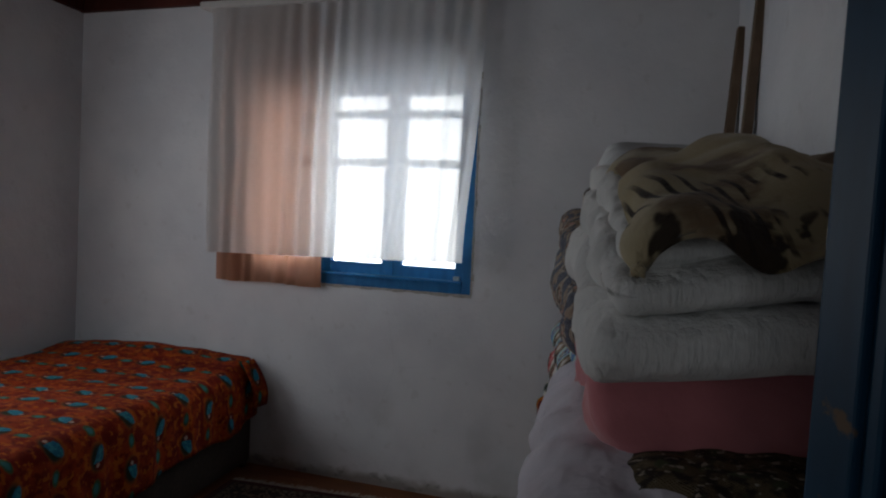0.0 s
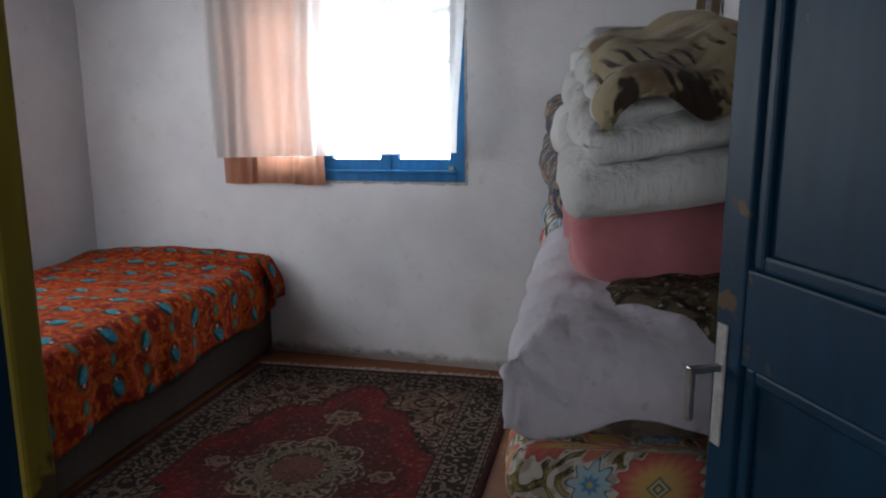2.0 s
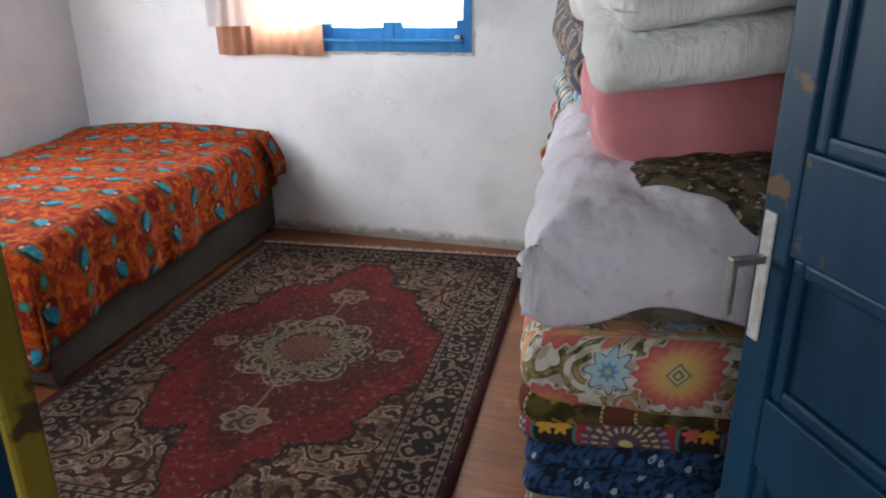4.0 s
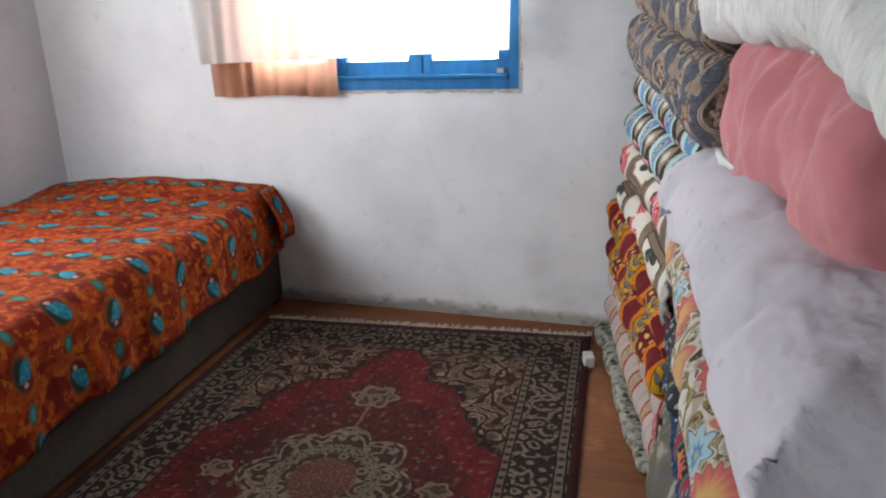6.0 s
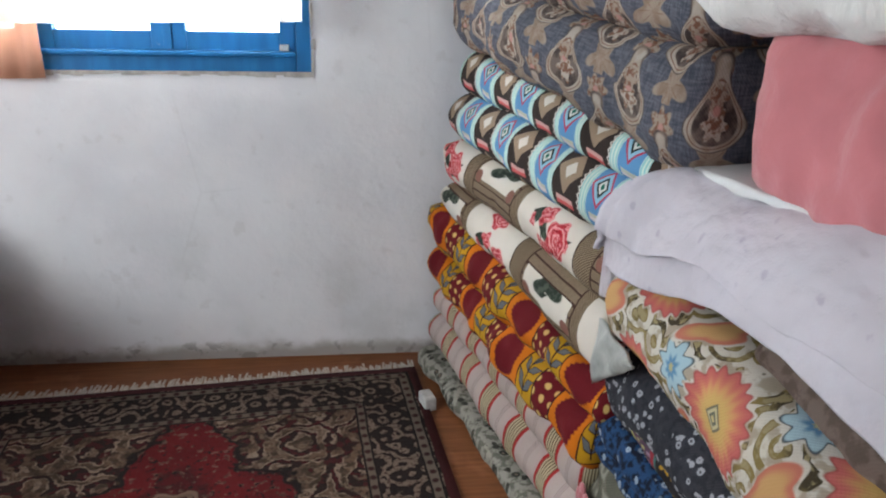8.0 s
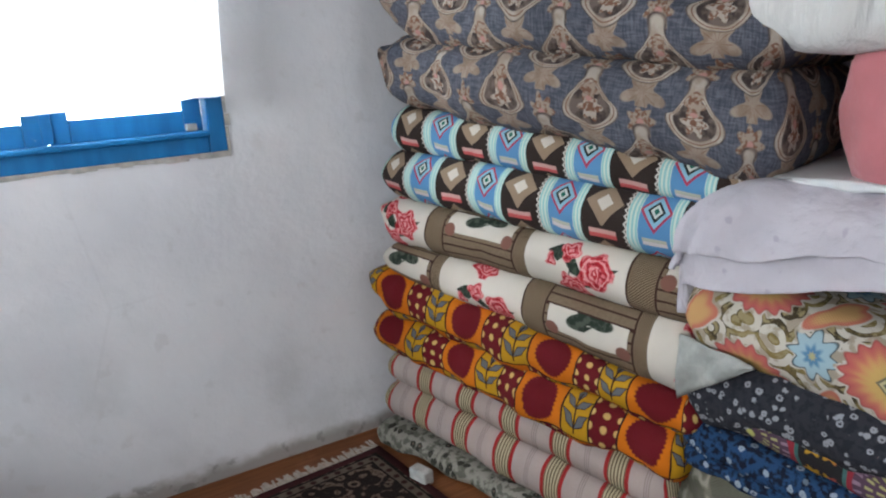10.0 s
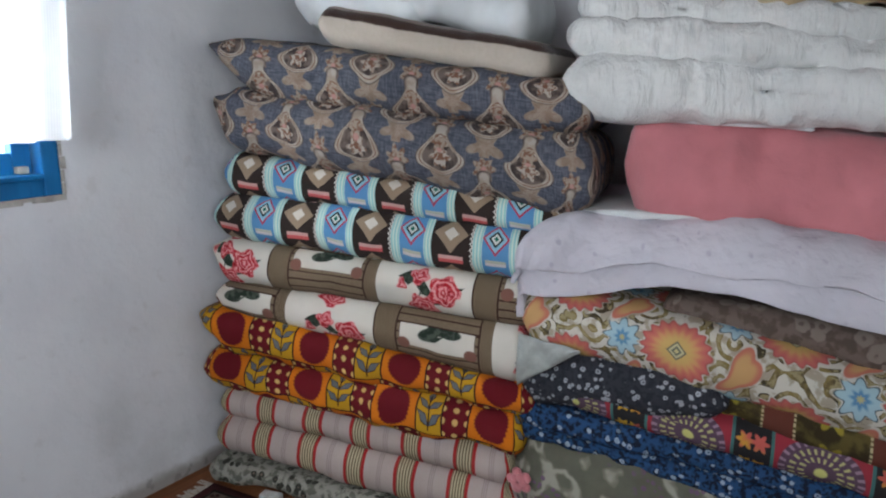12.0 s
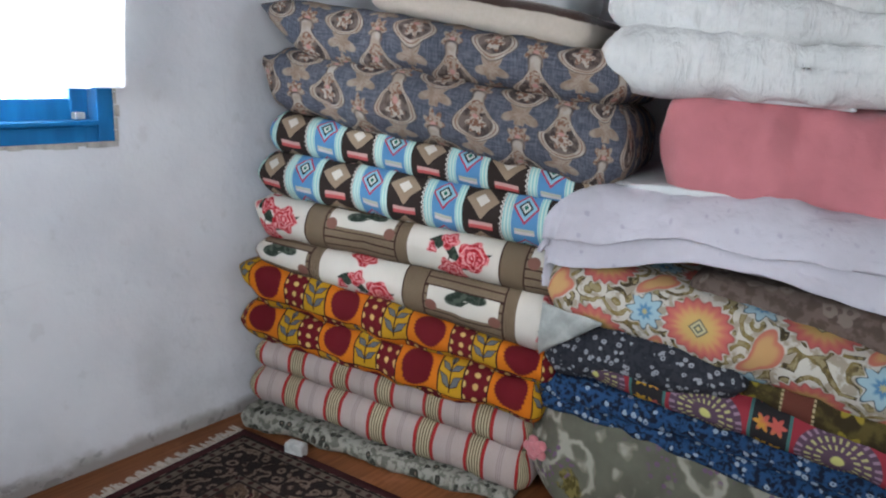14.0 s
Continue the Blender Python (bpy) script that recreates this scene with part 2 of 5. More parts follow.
def kilim_print():
    k = Mat("kilim_print")
    k.warp(0.003, 12.0)
    dark, blue, teal, cream = (0.030, 0.020, 0.017), (0.10, 0.27, 0.50), (0.30, 0.56, 0.55), (0.62, 0.58, 0.52)
    k.u, k.v = k.mul(k.u, 0.79), k.mul(k.v, 0.79)
    x, cid = k.rep(k.u, 0.205)
    row, rid = k.rep(k.v, 0.115, 0.02)
    # dark half with tan diamonds, blue half with red diamonds
    da = k.add(k.ab(k.add(x, 0.055)), k.ab(row))
    steps = k.m("SNAP", da, 0.006)
    col = k.mix(k.below(steps, 0.037, 0.001), dark, (0.30, 0.22, 0.15))
    col = k.mix(k.below(steps, 0.013, 0.001), col, cream)
    label = k.mul(k.below(k.ab(k.add(x, 0.055)), 0.030, 0.001), k.below(k.ab(k.sub(k.ab(row), 0.0575)), 0.0095, 0.001))
    lab_col = k.mix(k.step(k.m("SINE", k.mul(rid, 2.4)), -0.2, 0.2), (0.55, 0.10, 0.10), cream)
    col = k.mix(label, col, lab_col)
    bx = k.sub(x, 0.052)
    db = k.add(k.ab(bx), k.mul(k.ab(row), 0.85))
    db = k.m("SNAP", db, 0.003)
    bc = k.mix(k.below(db, 0.031, 0.001), blue, (0.42, 0.05, 0.10))
    bc = k.mix(k.below(db, 0.026, 0.001), bc, (0.25, 0.48, 0.60))
    bc = k.mix(k.below(db, 0.017, 0.001), bc, (0.02, 0.03, 0.03))
    bc = k.mix(k.below(db, 0.010, 0.001), bc, (0.60, 0.62, 0.56))
    bc = k.mix(k.below(db, 0.004, 0.001), bc, (0.02, 0.14, 0.10))
    lab2 = k.mul(k.below(k.ab(bx), 0.024, 0.001), k.below(k.ab(k.sub(k.ab(row), 0.0575)), 0.008, 0.001))
    bc = k.mix(lab2, bc, k.mix(k.step(k.m("SINE", k.mul(rid, 2.4)), -0.2, 0.2), (0.62, 0.56, 0.55), (0.30, 0.36, 0.20)))
    col = k.mix(k.below(k.ab(bx), 0.050, 0.001), col, bc)
    edge = k.ab(k.sub(k.ab(bx), 0.043))
    sub_line, _ = k.rep(edge, 0.008)
    stripe = k.mix(k.below(k.ab(sub_line), 0.0018, 0.0006), teal, (0.62, 0.72, 0.62))
    col = k.mix(k.below(edge, 0.0115, 0.0007), col, stripe)
    zig = k.m("PINGPONG", k.v, 0.006)
    col = k.mix(k.mul(k.below(k.ab(k.sub(edge, k.add(0.011, zig))), 0.002, 0.001), k.step(k.ab(bx), 0.05, 0.052)), col, cream)
    return k.done(col, weave(k), 0.25, 0.002)


def damask_print():
    """Grey-blue cloth with scrolled cartouches, each with a leaf pendant below and a spray above, in half drop."""
    k = Mat("damask_print")
    k.warp(0.010, 11.0)
    thread = k.noise(14.0, 3.0, k.combine(k.mul(k.u, 2.0), k.mul(k.v, 14.0)))
    slub = k.noise(14.0, 3.0, k.combine(k.mul(k.u, 14.0), k.mul(k.v, 2.0)))
    ground = k.mix(k.step(k.add(k.mul(thread, 0.5), k.mul(slub, 0.5)), 0.38, 0.64), (0.058, 0.064, 0.086), (0.135, 0.145, 0.180))
    beige, pale, dark, rust, rose = (0.33, 0.265, 0.21), (0.43, 0.375, 0.32), (0.050, 0.036, 0.034), (0.19, 0.095, 0.060), (0.46, 0.24, 0.21)
    lace = k.step(k.noise(85.0, 3.0), 0.46, 0.58)
    tone = k.step(k.noise(28.0, 3.0), 0.40, 0.62)
    col = ground
    for su, sv in ((0.0, 0.0), (0.129, 0.13)):
        x, _ = k.rep(k.u, 0.258, su)
        y, _ = k.rep(k.v, 0.26, sv)
        # pendant: five pointed lobes hanging below
        py = k.add(y, 0.096)
        lobes = k.petals(x, py, 5, 0.36, math.pi / 2)
        col = k.mix(k.below(lobes, 0.041, 0.003), col, k.mix(tone, beige, (0.25, 0.18, 0.135)))
        veins = k.mul(k.below(k.ab(k.m("SINE", k.mul(k.m("ARCTAN2", py, x), 5.0))), 0.16, 0.08), k.below(lobes, 0.034, 0.004))
        col = k.mix(k.mul(veins, 0.7), col, rust)
        # spray above
        ty = k.sub(y, 0.088)
        fan = k.petals(k.mul(x, 1.15), ty, 7, 0.22, 0.4)
        col = k.mix(k.below(fan, 0.033, 0.003), col, k.mix(lace, beige, rust))
        col = k.mix(k.below(k.length(x, ty), 0.008, 0.003), col, rose)
        # cartouche: wide below, pinched, scrolled shoulders above
        wide = k.add(0.050, k.add(k.mul(k.m("COSINE", k.mul(k.add(y, 0.030), 52.0)), 0.015), k.mul(y, -0.13)))
        r = k.m("DIVIDE", k.length(x, k.mul(y, 0.70)), wide)
        col = k.mix(k.below(r, 1.12, 0.03), col, k.mix(tone, dark, (0.16, 0.125, 0.105)))
        ring = k.ab(k.sub(r, 0.94))
        col = k.mix(k.below(ring, 0.13, 0.03), col, k.mix(tone, pale, beige))
        col = k.mix(k.below(ring, 0.022, 0.02), col, rust)
        for fy, size, tint in ((-0.026, 0.026, pale), (0.020, 0.021, beige)):
            fl = k.petals(x, k.sub(y, fy), 6, 0.24, 0.5)
            col = k.mix(k.below(fl, size, 0.002), col, k.mix(lace, tint, rust))
        col = k.mix(k.below(k.length(x, k.sub(y, -0.002)), 0.0085, 0.003), col, rose)
        col = k.mix(k.below(k.length(x, k.add(y, 0.026)), 0.0075, 0.002), col, rust)
    return k.done(col, weave(k), 0.3, 0.002)


def big_flower_print():
    """White cotton with large coral flowers, pale blue ones, tulips and brown scrolls."""
    k = Mat("big_flower_print")
    k.warp(0.016, 9.0)
    white = k.mix(k.step(k.noise(24.0, 3.0), 0.48, 0.58), (0.56, 0.53, 0.47), (0.36, 0.31, 0.24))
    swirl = k.voronoi(12.0).outputs["Distance"]
    scroll = k.m("SINE", k.add(k.mul(swirl, 21.0), k.mul(k.noise(12.0, 2.0), 9.0)))
    leaf = k.mix(k.step(k.noise(15.0), 0.42, 0.58), (0.055, 0.042, 0.022), (0.22, 0.165, 0.060))
    col = k.mix(k.step(scroll, 0.10, 0.25), white, leaf)
    col = k.mix(k.mul(k.step(scroll, 0.55, 0.70), k.step(k.noise(40.0), 0.45, 0.55)), col, (0.30, 0.25, 0.13))
    for su, sv, kind in ((0.14, 0.00, 1), (0.42, 0.12, 1), (0.12, 0.13, 2), (0.40, 0.01, 2), (0.0, 0.0, 0), (0.28, 0.12, 0)):
        x, _ = k.rep(k.u, 0.56, su)
        y, _ = k.rep(k.v, 0.24, sv)
        if kind == 0:
            r = k.petals(x, k.mul(y, 1.12), 18, 0.075)
            col = k.mix(k.below(r, 0.094, 0.002), col, white)
            col = k.mix(k.below(r, 0.088, 0.003), col, (0.30, 0.055, 0.05))
            blush = k.mix(k.step(r, 0.045, 0.082), (0.58, 0.25, 0.13), (0.50, 0.125, 0.11))
            col = k.mix(k.below(r, 0.085, 0.004), col, blush)
            col = k.mix(k.below(r, 0.050, 0.018), col, (0.56, 0.37, 0.13))
            core = k.add(k.ab(x), k.ab(y))
            for size, tint in ((0.027, (0.16, 0.15, 0.10)), (0.021, (0.50, 0.46, 0.28)), (0.014, (0.13, 0.14, 0.11)), (0.007, (0.52, 0.44, 0.22))):
                col = k.mix(k.below(core, size, 0.002), col, tint)
        elif kind == 1:
            r = k.petals(x, y, 8, 0.22)
            col = k.mix(k.below(r, 0.052, 0.002), col, white)
            col = k.mix(k.below(r, 0.046, 0.002), col, (0.035, 0.050, 0.065))
            col = k.mix(k.below(r, 0.042, 0.003), col, (0.34, 0.49, 0.56))
            col = k.mix(k.below(r, 0.018, 0.006), col, (0.10, 0.24, 0.40))
            col = k.mix(k.below(r, 0.007, 0.003), col, (0.45, 0.40, 0.20))
        else:
            tip = k.petals(k.mul(k.sub(x, k.mul(y, 0.5)), 1.6), y, 3, 0.25)
            col = k.mix(k.below(tip, 0.066, 0.002), col, white)
            col = k.mix(k.below(tip, 0.058, 0.003), col, (0.50, 0.16, 0.11))
            col = k.mix(k.below(tip, 0.042, 0.012), col, (0.55, 0.33, 0.14))
    return k.done(col, weave(k), 0.2, 0.002)


def small_floral(name, ground, ground2, flower, centre, cell, size, fill=0.55):
    k = Mat(name)
    k.warp(0.01, 10.0)
    vec = k.combine(k.u, k.v)
    vor = k.voronoi(1.0 / cell, vec=vec)
    pick = k.nt.nodes.new("ShaderNodeSeparateColor")
    k.nt.links.new(vor.outputs["Color"], pick.inputs[0])
    d = vor.outputs["Distance"]
    wob = k.mul(k.noise(2.6 / cell, 2.0, vec), 0.35)
    r = k.add(d, k.sub(wob, 0.17))
    col = k.mix(k.step(k.noise(1.2 / cell, 3.0, vec), 0.42, 0.55), ground, ground2)
    on = k.below(pick.outputs[0], fill, 0.01)
    col = k.mix(k.mul(k.below(r, size, 0.05), on), col, flower)
    col = k.mix(k.mul(k.below(r, size * 0.38, 0.04), on), col, centre)
    return k.done(col, weave(k), 0.2, 0.002)


def medallion_print():
    k = Mat("red_medallion_print")
    k.warp(0.004, 10.0)
    red, dark = (0.30, 0.030, 0.045), (0.022, 0.020, 0.022)
    x, _ = k.rep(k.u, 0.314)
    band = k.step(k.ab(x), 0.106, 0.109)
    r = k.length(x, k.mul(k.v, 1.15))
    col = k.mix(k.below(r, 0.096, 0.002), red, (0.095, 0.055, 0.085))
    ang = k.m("ARCTAN2", k.v, x)
    for rad, count, size in ((0.088, 30, 0.28), (0.066, 24, 0.3), (0.044, 18, 0.34)):
        spot = k.mul(k.below(k.ab(k.sub(r, rad)), 0.0075, 0.002), k.step(k.m("COSINE", k.mul(ang, float(count))), 0.1, 0.5))
        col = k.mix(spot, col, (0.30, 0.20, 0.27) if rad > 0.08 else (0.42, 0.40, 0.18))
    col = k.mix(k.below(r, 0.015, 0.003), col, (0.55, 0.54, 0.18))
    sx, _ = k.rep(k.v, 0.075)
    fl = k.petals(k.sub(k.ab(x), 0.140), sx, 6, 0.3)
    bcol = k.mix(k.below(fl, 0.018, 0.002), dark, k.mix(k.step(k.noise(8.0), 0.45, 0.55), (0.52, 0.30, 0.03), (0.50, 0.10, 0.08)))
    col = k.mix(band, col, bcol)
    col = k.mix(k.below(k.ab(k.sub(k.ab(x), 0.110)), 0.004, 0.001), col, (0.06, 0.16, 0.15))
    return k.done(col, weave(k), 0.2, 0.002)


def olive_print():
    k = Mat("olive_print")
    k.warp(0.012, 9.0)
    x, _ = k.rep(k.u, 0.24)
    y, _ = k.rep(k.v, 0.11)
    col = k.mix(k.step(k.noise(18.0), 0.42, 0.6), (0.036, 0.025, 0.010), (0.105, 0.080, 0.022))
    col = k.mix(k.step(k.ab(x), 0.085, 0.087), col, (0.120, 0.034, 0.022))
    dots, _ = k.rep(k.v, 0.012)
    col = k.mix(k.mul(k.below(k.ab(k.sub(k.ab(x), 0.083)), 0.003, 0.001), k.below(k.ab(dots), 0.004, 0.001)), col, (0.45, 0.38, 0.22))
    r = k.petals(x, y, 6, 0.3)
    col = k.mix(k.below(r, 0.034, 0.003), col, (0.30, 0.24, 0.03))
    col = k.mix(k.below(r, 0.012, 0.003), col, (0.10, 0.06, 0.02))
    return k.done(col, weave(k), 0.2, 0.002)


def speckled():
    """Dark brown and olive cloth, mottled all over with pale flecks."""
    k = Mat("dark_sprinkled_cloth", 0.7)
    k.warp(0.02, 14.0)
    col = k.mix(k.step(k.noise(26.0, 4.0), 0.42, 0.58), (0.020, 0.014, 0.010), (0.105, 0.078, 0.042))
    col = k.mix(k.step(k.noise(19.0, 3.0), 0.55, 0.64), col, (0.055, 0.065, 0.030))
    col = k.mix(k.step(k.noise(48.0, 3.0), 0.58, 0.66), col, (0.36, 0.31, 0.25))
    return k.done(col, k.add(weave(k), k.mul(k.noise(40.0, 3.0), 6.0)), 0.5, 0.003)


def bag_print():
    """Faded green cloth with cream swirls, olive blooms and tiny purple flowers."""
    k = Mat("faded_green_rose_cloth")
    k.warp(0.03, 7.0)
    swirl = k.m("SINE", k.add(k.mul(k.noise(5.0, 1.5), 30.0), k.mul(k.noise(13.0, 2.0), 7.0)))
    ground = k.mix(k.noise(20.0, 3.0), (0.10, 0.10, 0.075), (0.17, 0.165, 0.125))
    col = k.mix(k.step(swirl, 0.25, 0.55), ground, k.mix(k.step(swirl, 0.6, 0.95), (0.20, 0.19, 0.15), (0.36, 0.345, 0.285)))
    bloom = k.voronoi(7.5)
    pick = k.nt.nodes.new("ShaderNodeSeparateColor")
    k.nt.links.new(bloom.outputs["Color"], pick.inputs[0])
    d = k.add(bloom.outputs["Distance"], k.mul(k.sub(k.noise(40.0, 3.0), 0.5), 0.5))
    on = k.below(pick.outputs[0], 0.38, 0.01)
    col = k.mix(k.mul(on, k.below(d, 0.30, 0.05)), col, k.mix(k.step(k.noise(45.0), 0.42, 0.58), (0.085, 0.070, 0.016), (0.22, 0.18, 0.055)))
    tiny = k.voronoi(46.0).outputs["Distance"]
    col = k.mix(k.mul(k.below(tiny, 0.34, 0.06), k.step(k.noise(6.0, 2.0), 0.52, 0.58)), col, (0.17, 0.105, 0.17))
    return k.done(col, k.add(weave(k), k.mul(k.noise(7.0, 4.0), 14.0)), 0.5, 0.003)


def bed_print():
    k = Mat("orange_bird_fleece", 1.0)
    k.warp(0.030, 9.0)
    flame = k.noise(11.0, 3.0)
    col = k.mix(k.step(flame, 0.38, 0.62), (0.20, 0.010, 0.003), (0.40, 0.050, 0.004))
    col = k.mix(k.step(k.noise(26.0, 3.0), 0.52, 0.60), col, (0.50, 0.105, 0.005))
    col = k.mix(k.mul(k.step(k.noise(34.0, 3.0), 0.55, 0.62), 0.8), col, (0.15, 0.008, 0.003))
    row, rid = k.rep(k.v, 0.20)
    x, cid = k.rep(k.add(k.u, k.mul(rid, 0.115)), 0.23)
    flip = k.sub(k.mul(k.m("MODULO", k.ab(rid), 2.0), 2.0), 1.0)
    fx = k.mul(x, flip)
    body = k.length(k.mul(k.add(fx, 0.006), 0.58), k.mul(k.add(row, k.mul(fx, 0.35)), 1.15))
    halo = k.length(k.mul(fx, 0.72), row)
    col = k.mix(k.mul(k.below(k.add(halo, k.mul(k.sub(k.noise(28.0, 3.0), 0.5), 0.05)), 0.046, 0.008), 0.75), col, (0.40, 0.085, 0.005))
    col = k.mix(k.below(k.length(k.mul(fx, 0.66), k.sub(row, 0.008)), 0.035, 0.010), col, (0.020, 0.042, 0.028))
    col = k.mix(k.below(k.length(k.add(fx, 0.028), k.add(row, 0.004)), 0.026, 0.004), col, (0.16, 0.016, 0.008))
    col = k.mix(k.below(k.add(body, k.mul(k.below(fx, -0.022, 0.004), 0.03)), 0.027, 0.003), col, k.mix(k.step(k.noise(60.0), 0.45, 0.6), (0.016, 0.20, 0.33), (0.04, 0.34, 0.42)))
    col = k.mix(k.below(k.length(k.add(fx, 0.032), k.sub(row, 0.008)), 0.0085, 0.003), col, (0.50, 0.36, 0.30))
    sx, sid = k.rep(k.add(k.u, k.mul(rid, 0.115)), 0.23, 0.115)
    small = k.length(k.mul(sx, 0.6), k.sub(row, 0.01))
    col = k.mix(k.below(small, 0.019, 0.004), col, (0.050, 0.130, 0.060))
    col = k.mix(k.below(small, 0.011, 0.003), col, (0.045, 0.25, 0.25))
    col = k.mix(0.16, col, (0.03, 0.004, 0.002))
    return k.done(col, k.noise(300.0, 3.0), 0.35, 0.004, 0.0)


def rug_print(half_w, half_l):
    k = Mat("oriental_rug_pile", 1.0)
    k.warp(0.010, 12.0)
    x, y = k.ab(k.u), k.ab(k.v)
    red, wine, black, beige, taupe = (0.150, 0.004, 0.007), (0.055, 0.005, 0.007), (0.012, 0.008, 0.007), (0.255, 0.175, 0.120), (0.085, 0.050, 0.034)
    lace_v = k.voronoi(18.0).outputs["Distance"]
    curl = k.m("SINE", k.add(k.mul(lace_v, 13.0), k.mul(k.noise(15.0), 10.0)))
    fine = k.step(k.noise(90.0, 2.0), 0.5, 0.62)
    # acanthus scrolls: pale outlines round brown leaves on a dark ground
    swirl = k.m("SINE", k.add(k.mul(k.voronoi(8.0).outputs["Distance"], 17.0), k.mul(k.noise(8.0, 3.0), 20.0)))
    leaf = k.mix(k.step(k.noise(26.0, 3.0), 0.42, 0.60), (0.185, 0.110, 0.068), (0.080, 0.050, 0.028))
    ornament = k.mix(k.step(swirl, -0.15, 0.10), k.mix(k.step(k.noise(34.0, 2.0), 0.50, 0.58), (0.030, 0.012, 0.010), (0.085, 0.008, 0.010)), leaf)
    ornament = k.mix(k.mul(k.below(k.ab(k.sub(swirl, -0.02)), 0.42, 0.12), k.step(k.noise(9.0, 2.0), 0.42, 0.54)), ornament, (0.36, 0.26, 0.185))
    ornament = k.mix(k.mul(k.step(curl, 0.70, 0.88), k.step(swirl, 0.45, 0.70)), ornament, beige)
    dense = k.mix(k.mul(fine, 0.40), ornament, black)
    # lobed red field, its edge broken by leaves
    ang = k.m("ARCTAN2", k.mul(y, 0.60), x)
    r = k.length(k.m("DIVIDE", x, half_w), k.m("DIVIDE", y, half_l))
    lobes = k.add(0.68, k.add(k.mul(k.m("COSINE", k.mul(ang, 8.0)), 0.055), k.mul(k.m("COSINE", k.mul(ang, 4.0)), 0.07)))
    lobes = k.add(lobes, k.mul(k.sub(k.noise(7.0, 3.0), 0.5), 0.30))
    inside = k.below(k.sub(r, lobes), 0.0, 0.008)
    col = k.mix(inside, dense, red)
    col = k.mix(k.below(k.ab(k.sub(r, lobes)), 0.012, 0.006), col, black)
    inner = k.mul(k.below(k.sub(r, k.mul(lobes, 0.74)), 0.0, 0.02), 0.62)
    col = k.mix(inner, col, k.mix(k.step(k.noise(30.0, 3.0), 0.42, 0.56), (0.085, 0.004, 0.007), black))
    sprig = k.mul(k.step(k.noise(36.0, 3.0), 0.57, 0.61), inside)
    col = k.mix(k.mul(sprig, 0.60), col, k.mix(k.step(k.noise(70.0), 0.45, 0.55), taupe, (0.24, 0.165, 0.115)))
    col = k.mix(k.mul(k.step(k.noise(46.0, 2.0), 0.60, 0.66), inside), col, black)
    # medallion of eight scalloped lobes
    rm = k.length(x, k.mul(y, 0.92))
    am = k.m("ARCTAN2", k.mul(y, 0.92), x)
    scall = k.add(0.225, k.mul(k.ab(k.m("COSINE", k.mul(am, 4.0))), 0.055))
    dm = k.sub(rm, scall)
    col = k.mix(k.below(dm, 0.0, 0.004), col, k.mix(k.step(curl, 0.1, 0.5), (0.040, 0.022, 0.016), (0.215, 0.160, 0.108)))
    for off in (-0.006, -0.036):
        worn = k.mix(k.step(k.noise(40.0, 2.0), 0.45, 0.60), (0.290, 0.215, 0.155), taupe)
        col = k.mix(k.below(k.ab(k.sub(dm, off)), 0.0048, 0.003), col, worn)
    col = k.mix(k.below(k.ab(k.sub(rm, 0.155)), 0.022, 0.006), col, k.mix(fine, (0.190, 0.145, 0.098), black))
    col = k.mix(k.below(rm, 0.105, 0.01), col, k.mix(fine, (0.120, 0.030, 0.022), (0.170, 0.100, 0.066)))
    # pendants above, below and beside it
    for px, py, w in ((0.0, 0.52, 0.085), (0.35, 0.0, 0.05)):
        pr = k.petals(k.sub(x, px), k.mul(k.sub(y, py), 1.1), 6, 0.14)
        col = k.mix(k.below(pr, w, 0.003), col, k.mix(k.step(curl, -0.1, 0.4), (0.190, 0.135, 0.094), (0.075, 0.034, 0.024)))
        col = k.mix(k.below(k.ab(k.sub(pr, w * 0.9)), 0.005, 0.002), col, beige)
    stem = k.mul(0.6, k.mul(k.below(x, 0.006, 0.003), k.below(k.ab(k.sub(y, 0.36)), 0.10, 0.01)))
    col = k.mix(stem, col, beige)
    # borders
    edge = k.mn(k.sub(half_w, x), k.sub(half_l, y))
    side_ = k.step(k.sub(k.sub(half_w, x), k.sub(half_l, y)), -0.004, 0.004)
    lane = k.add(k.mul(k.v, k.sub(1.0, side_)), k.mul(k.u, side_))
    along_x, _ = k.rep(lane, 0.042)
    main = k.mix(k.step(curl, 0.1, 0.55), (0.018, 0.010, 0.009), k.mix(fine, (0.260, 0.190, 0.140), (0.075, 0.034, 0.026)))
    col = k.mix(k.below(edge, 0.225, 0.002), col, main)
    for pos, wide, tint in ((0.225, 0.014, (0.190, 0.145, 0.108)), (0.055, 0.017, (0.210, 0.165, 0.125))):
        link = k.mix(k.below(k.length(along_x, k.sub(edge, pos)), 0.010, 0.004), tint, (0.050, 0.014, 0.013))
        col = k.mix(k.below(k.ab(k.sub(edge, pos)), wide, 0.002), col, link)
        col = k.mix(k.below(k.ab(k.sub(k.ab(k.sub(edge, pos)), wide)), 0.0035, 0.001), col, black)
    col = k.mix(k.below(edge, 0.030, 0.002), col, (0.085, 0.010, 0.014))
    col = k.mix(0.39, col, black)
    return k.done(col, k.noise(420.0, 2.0), 0.5, 0.004, 0.0, 0.3, 5.0)


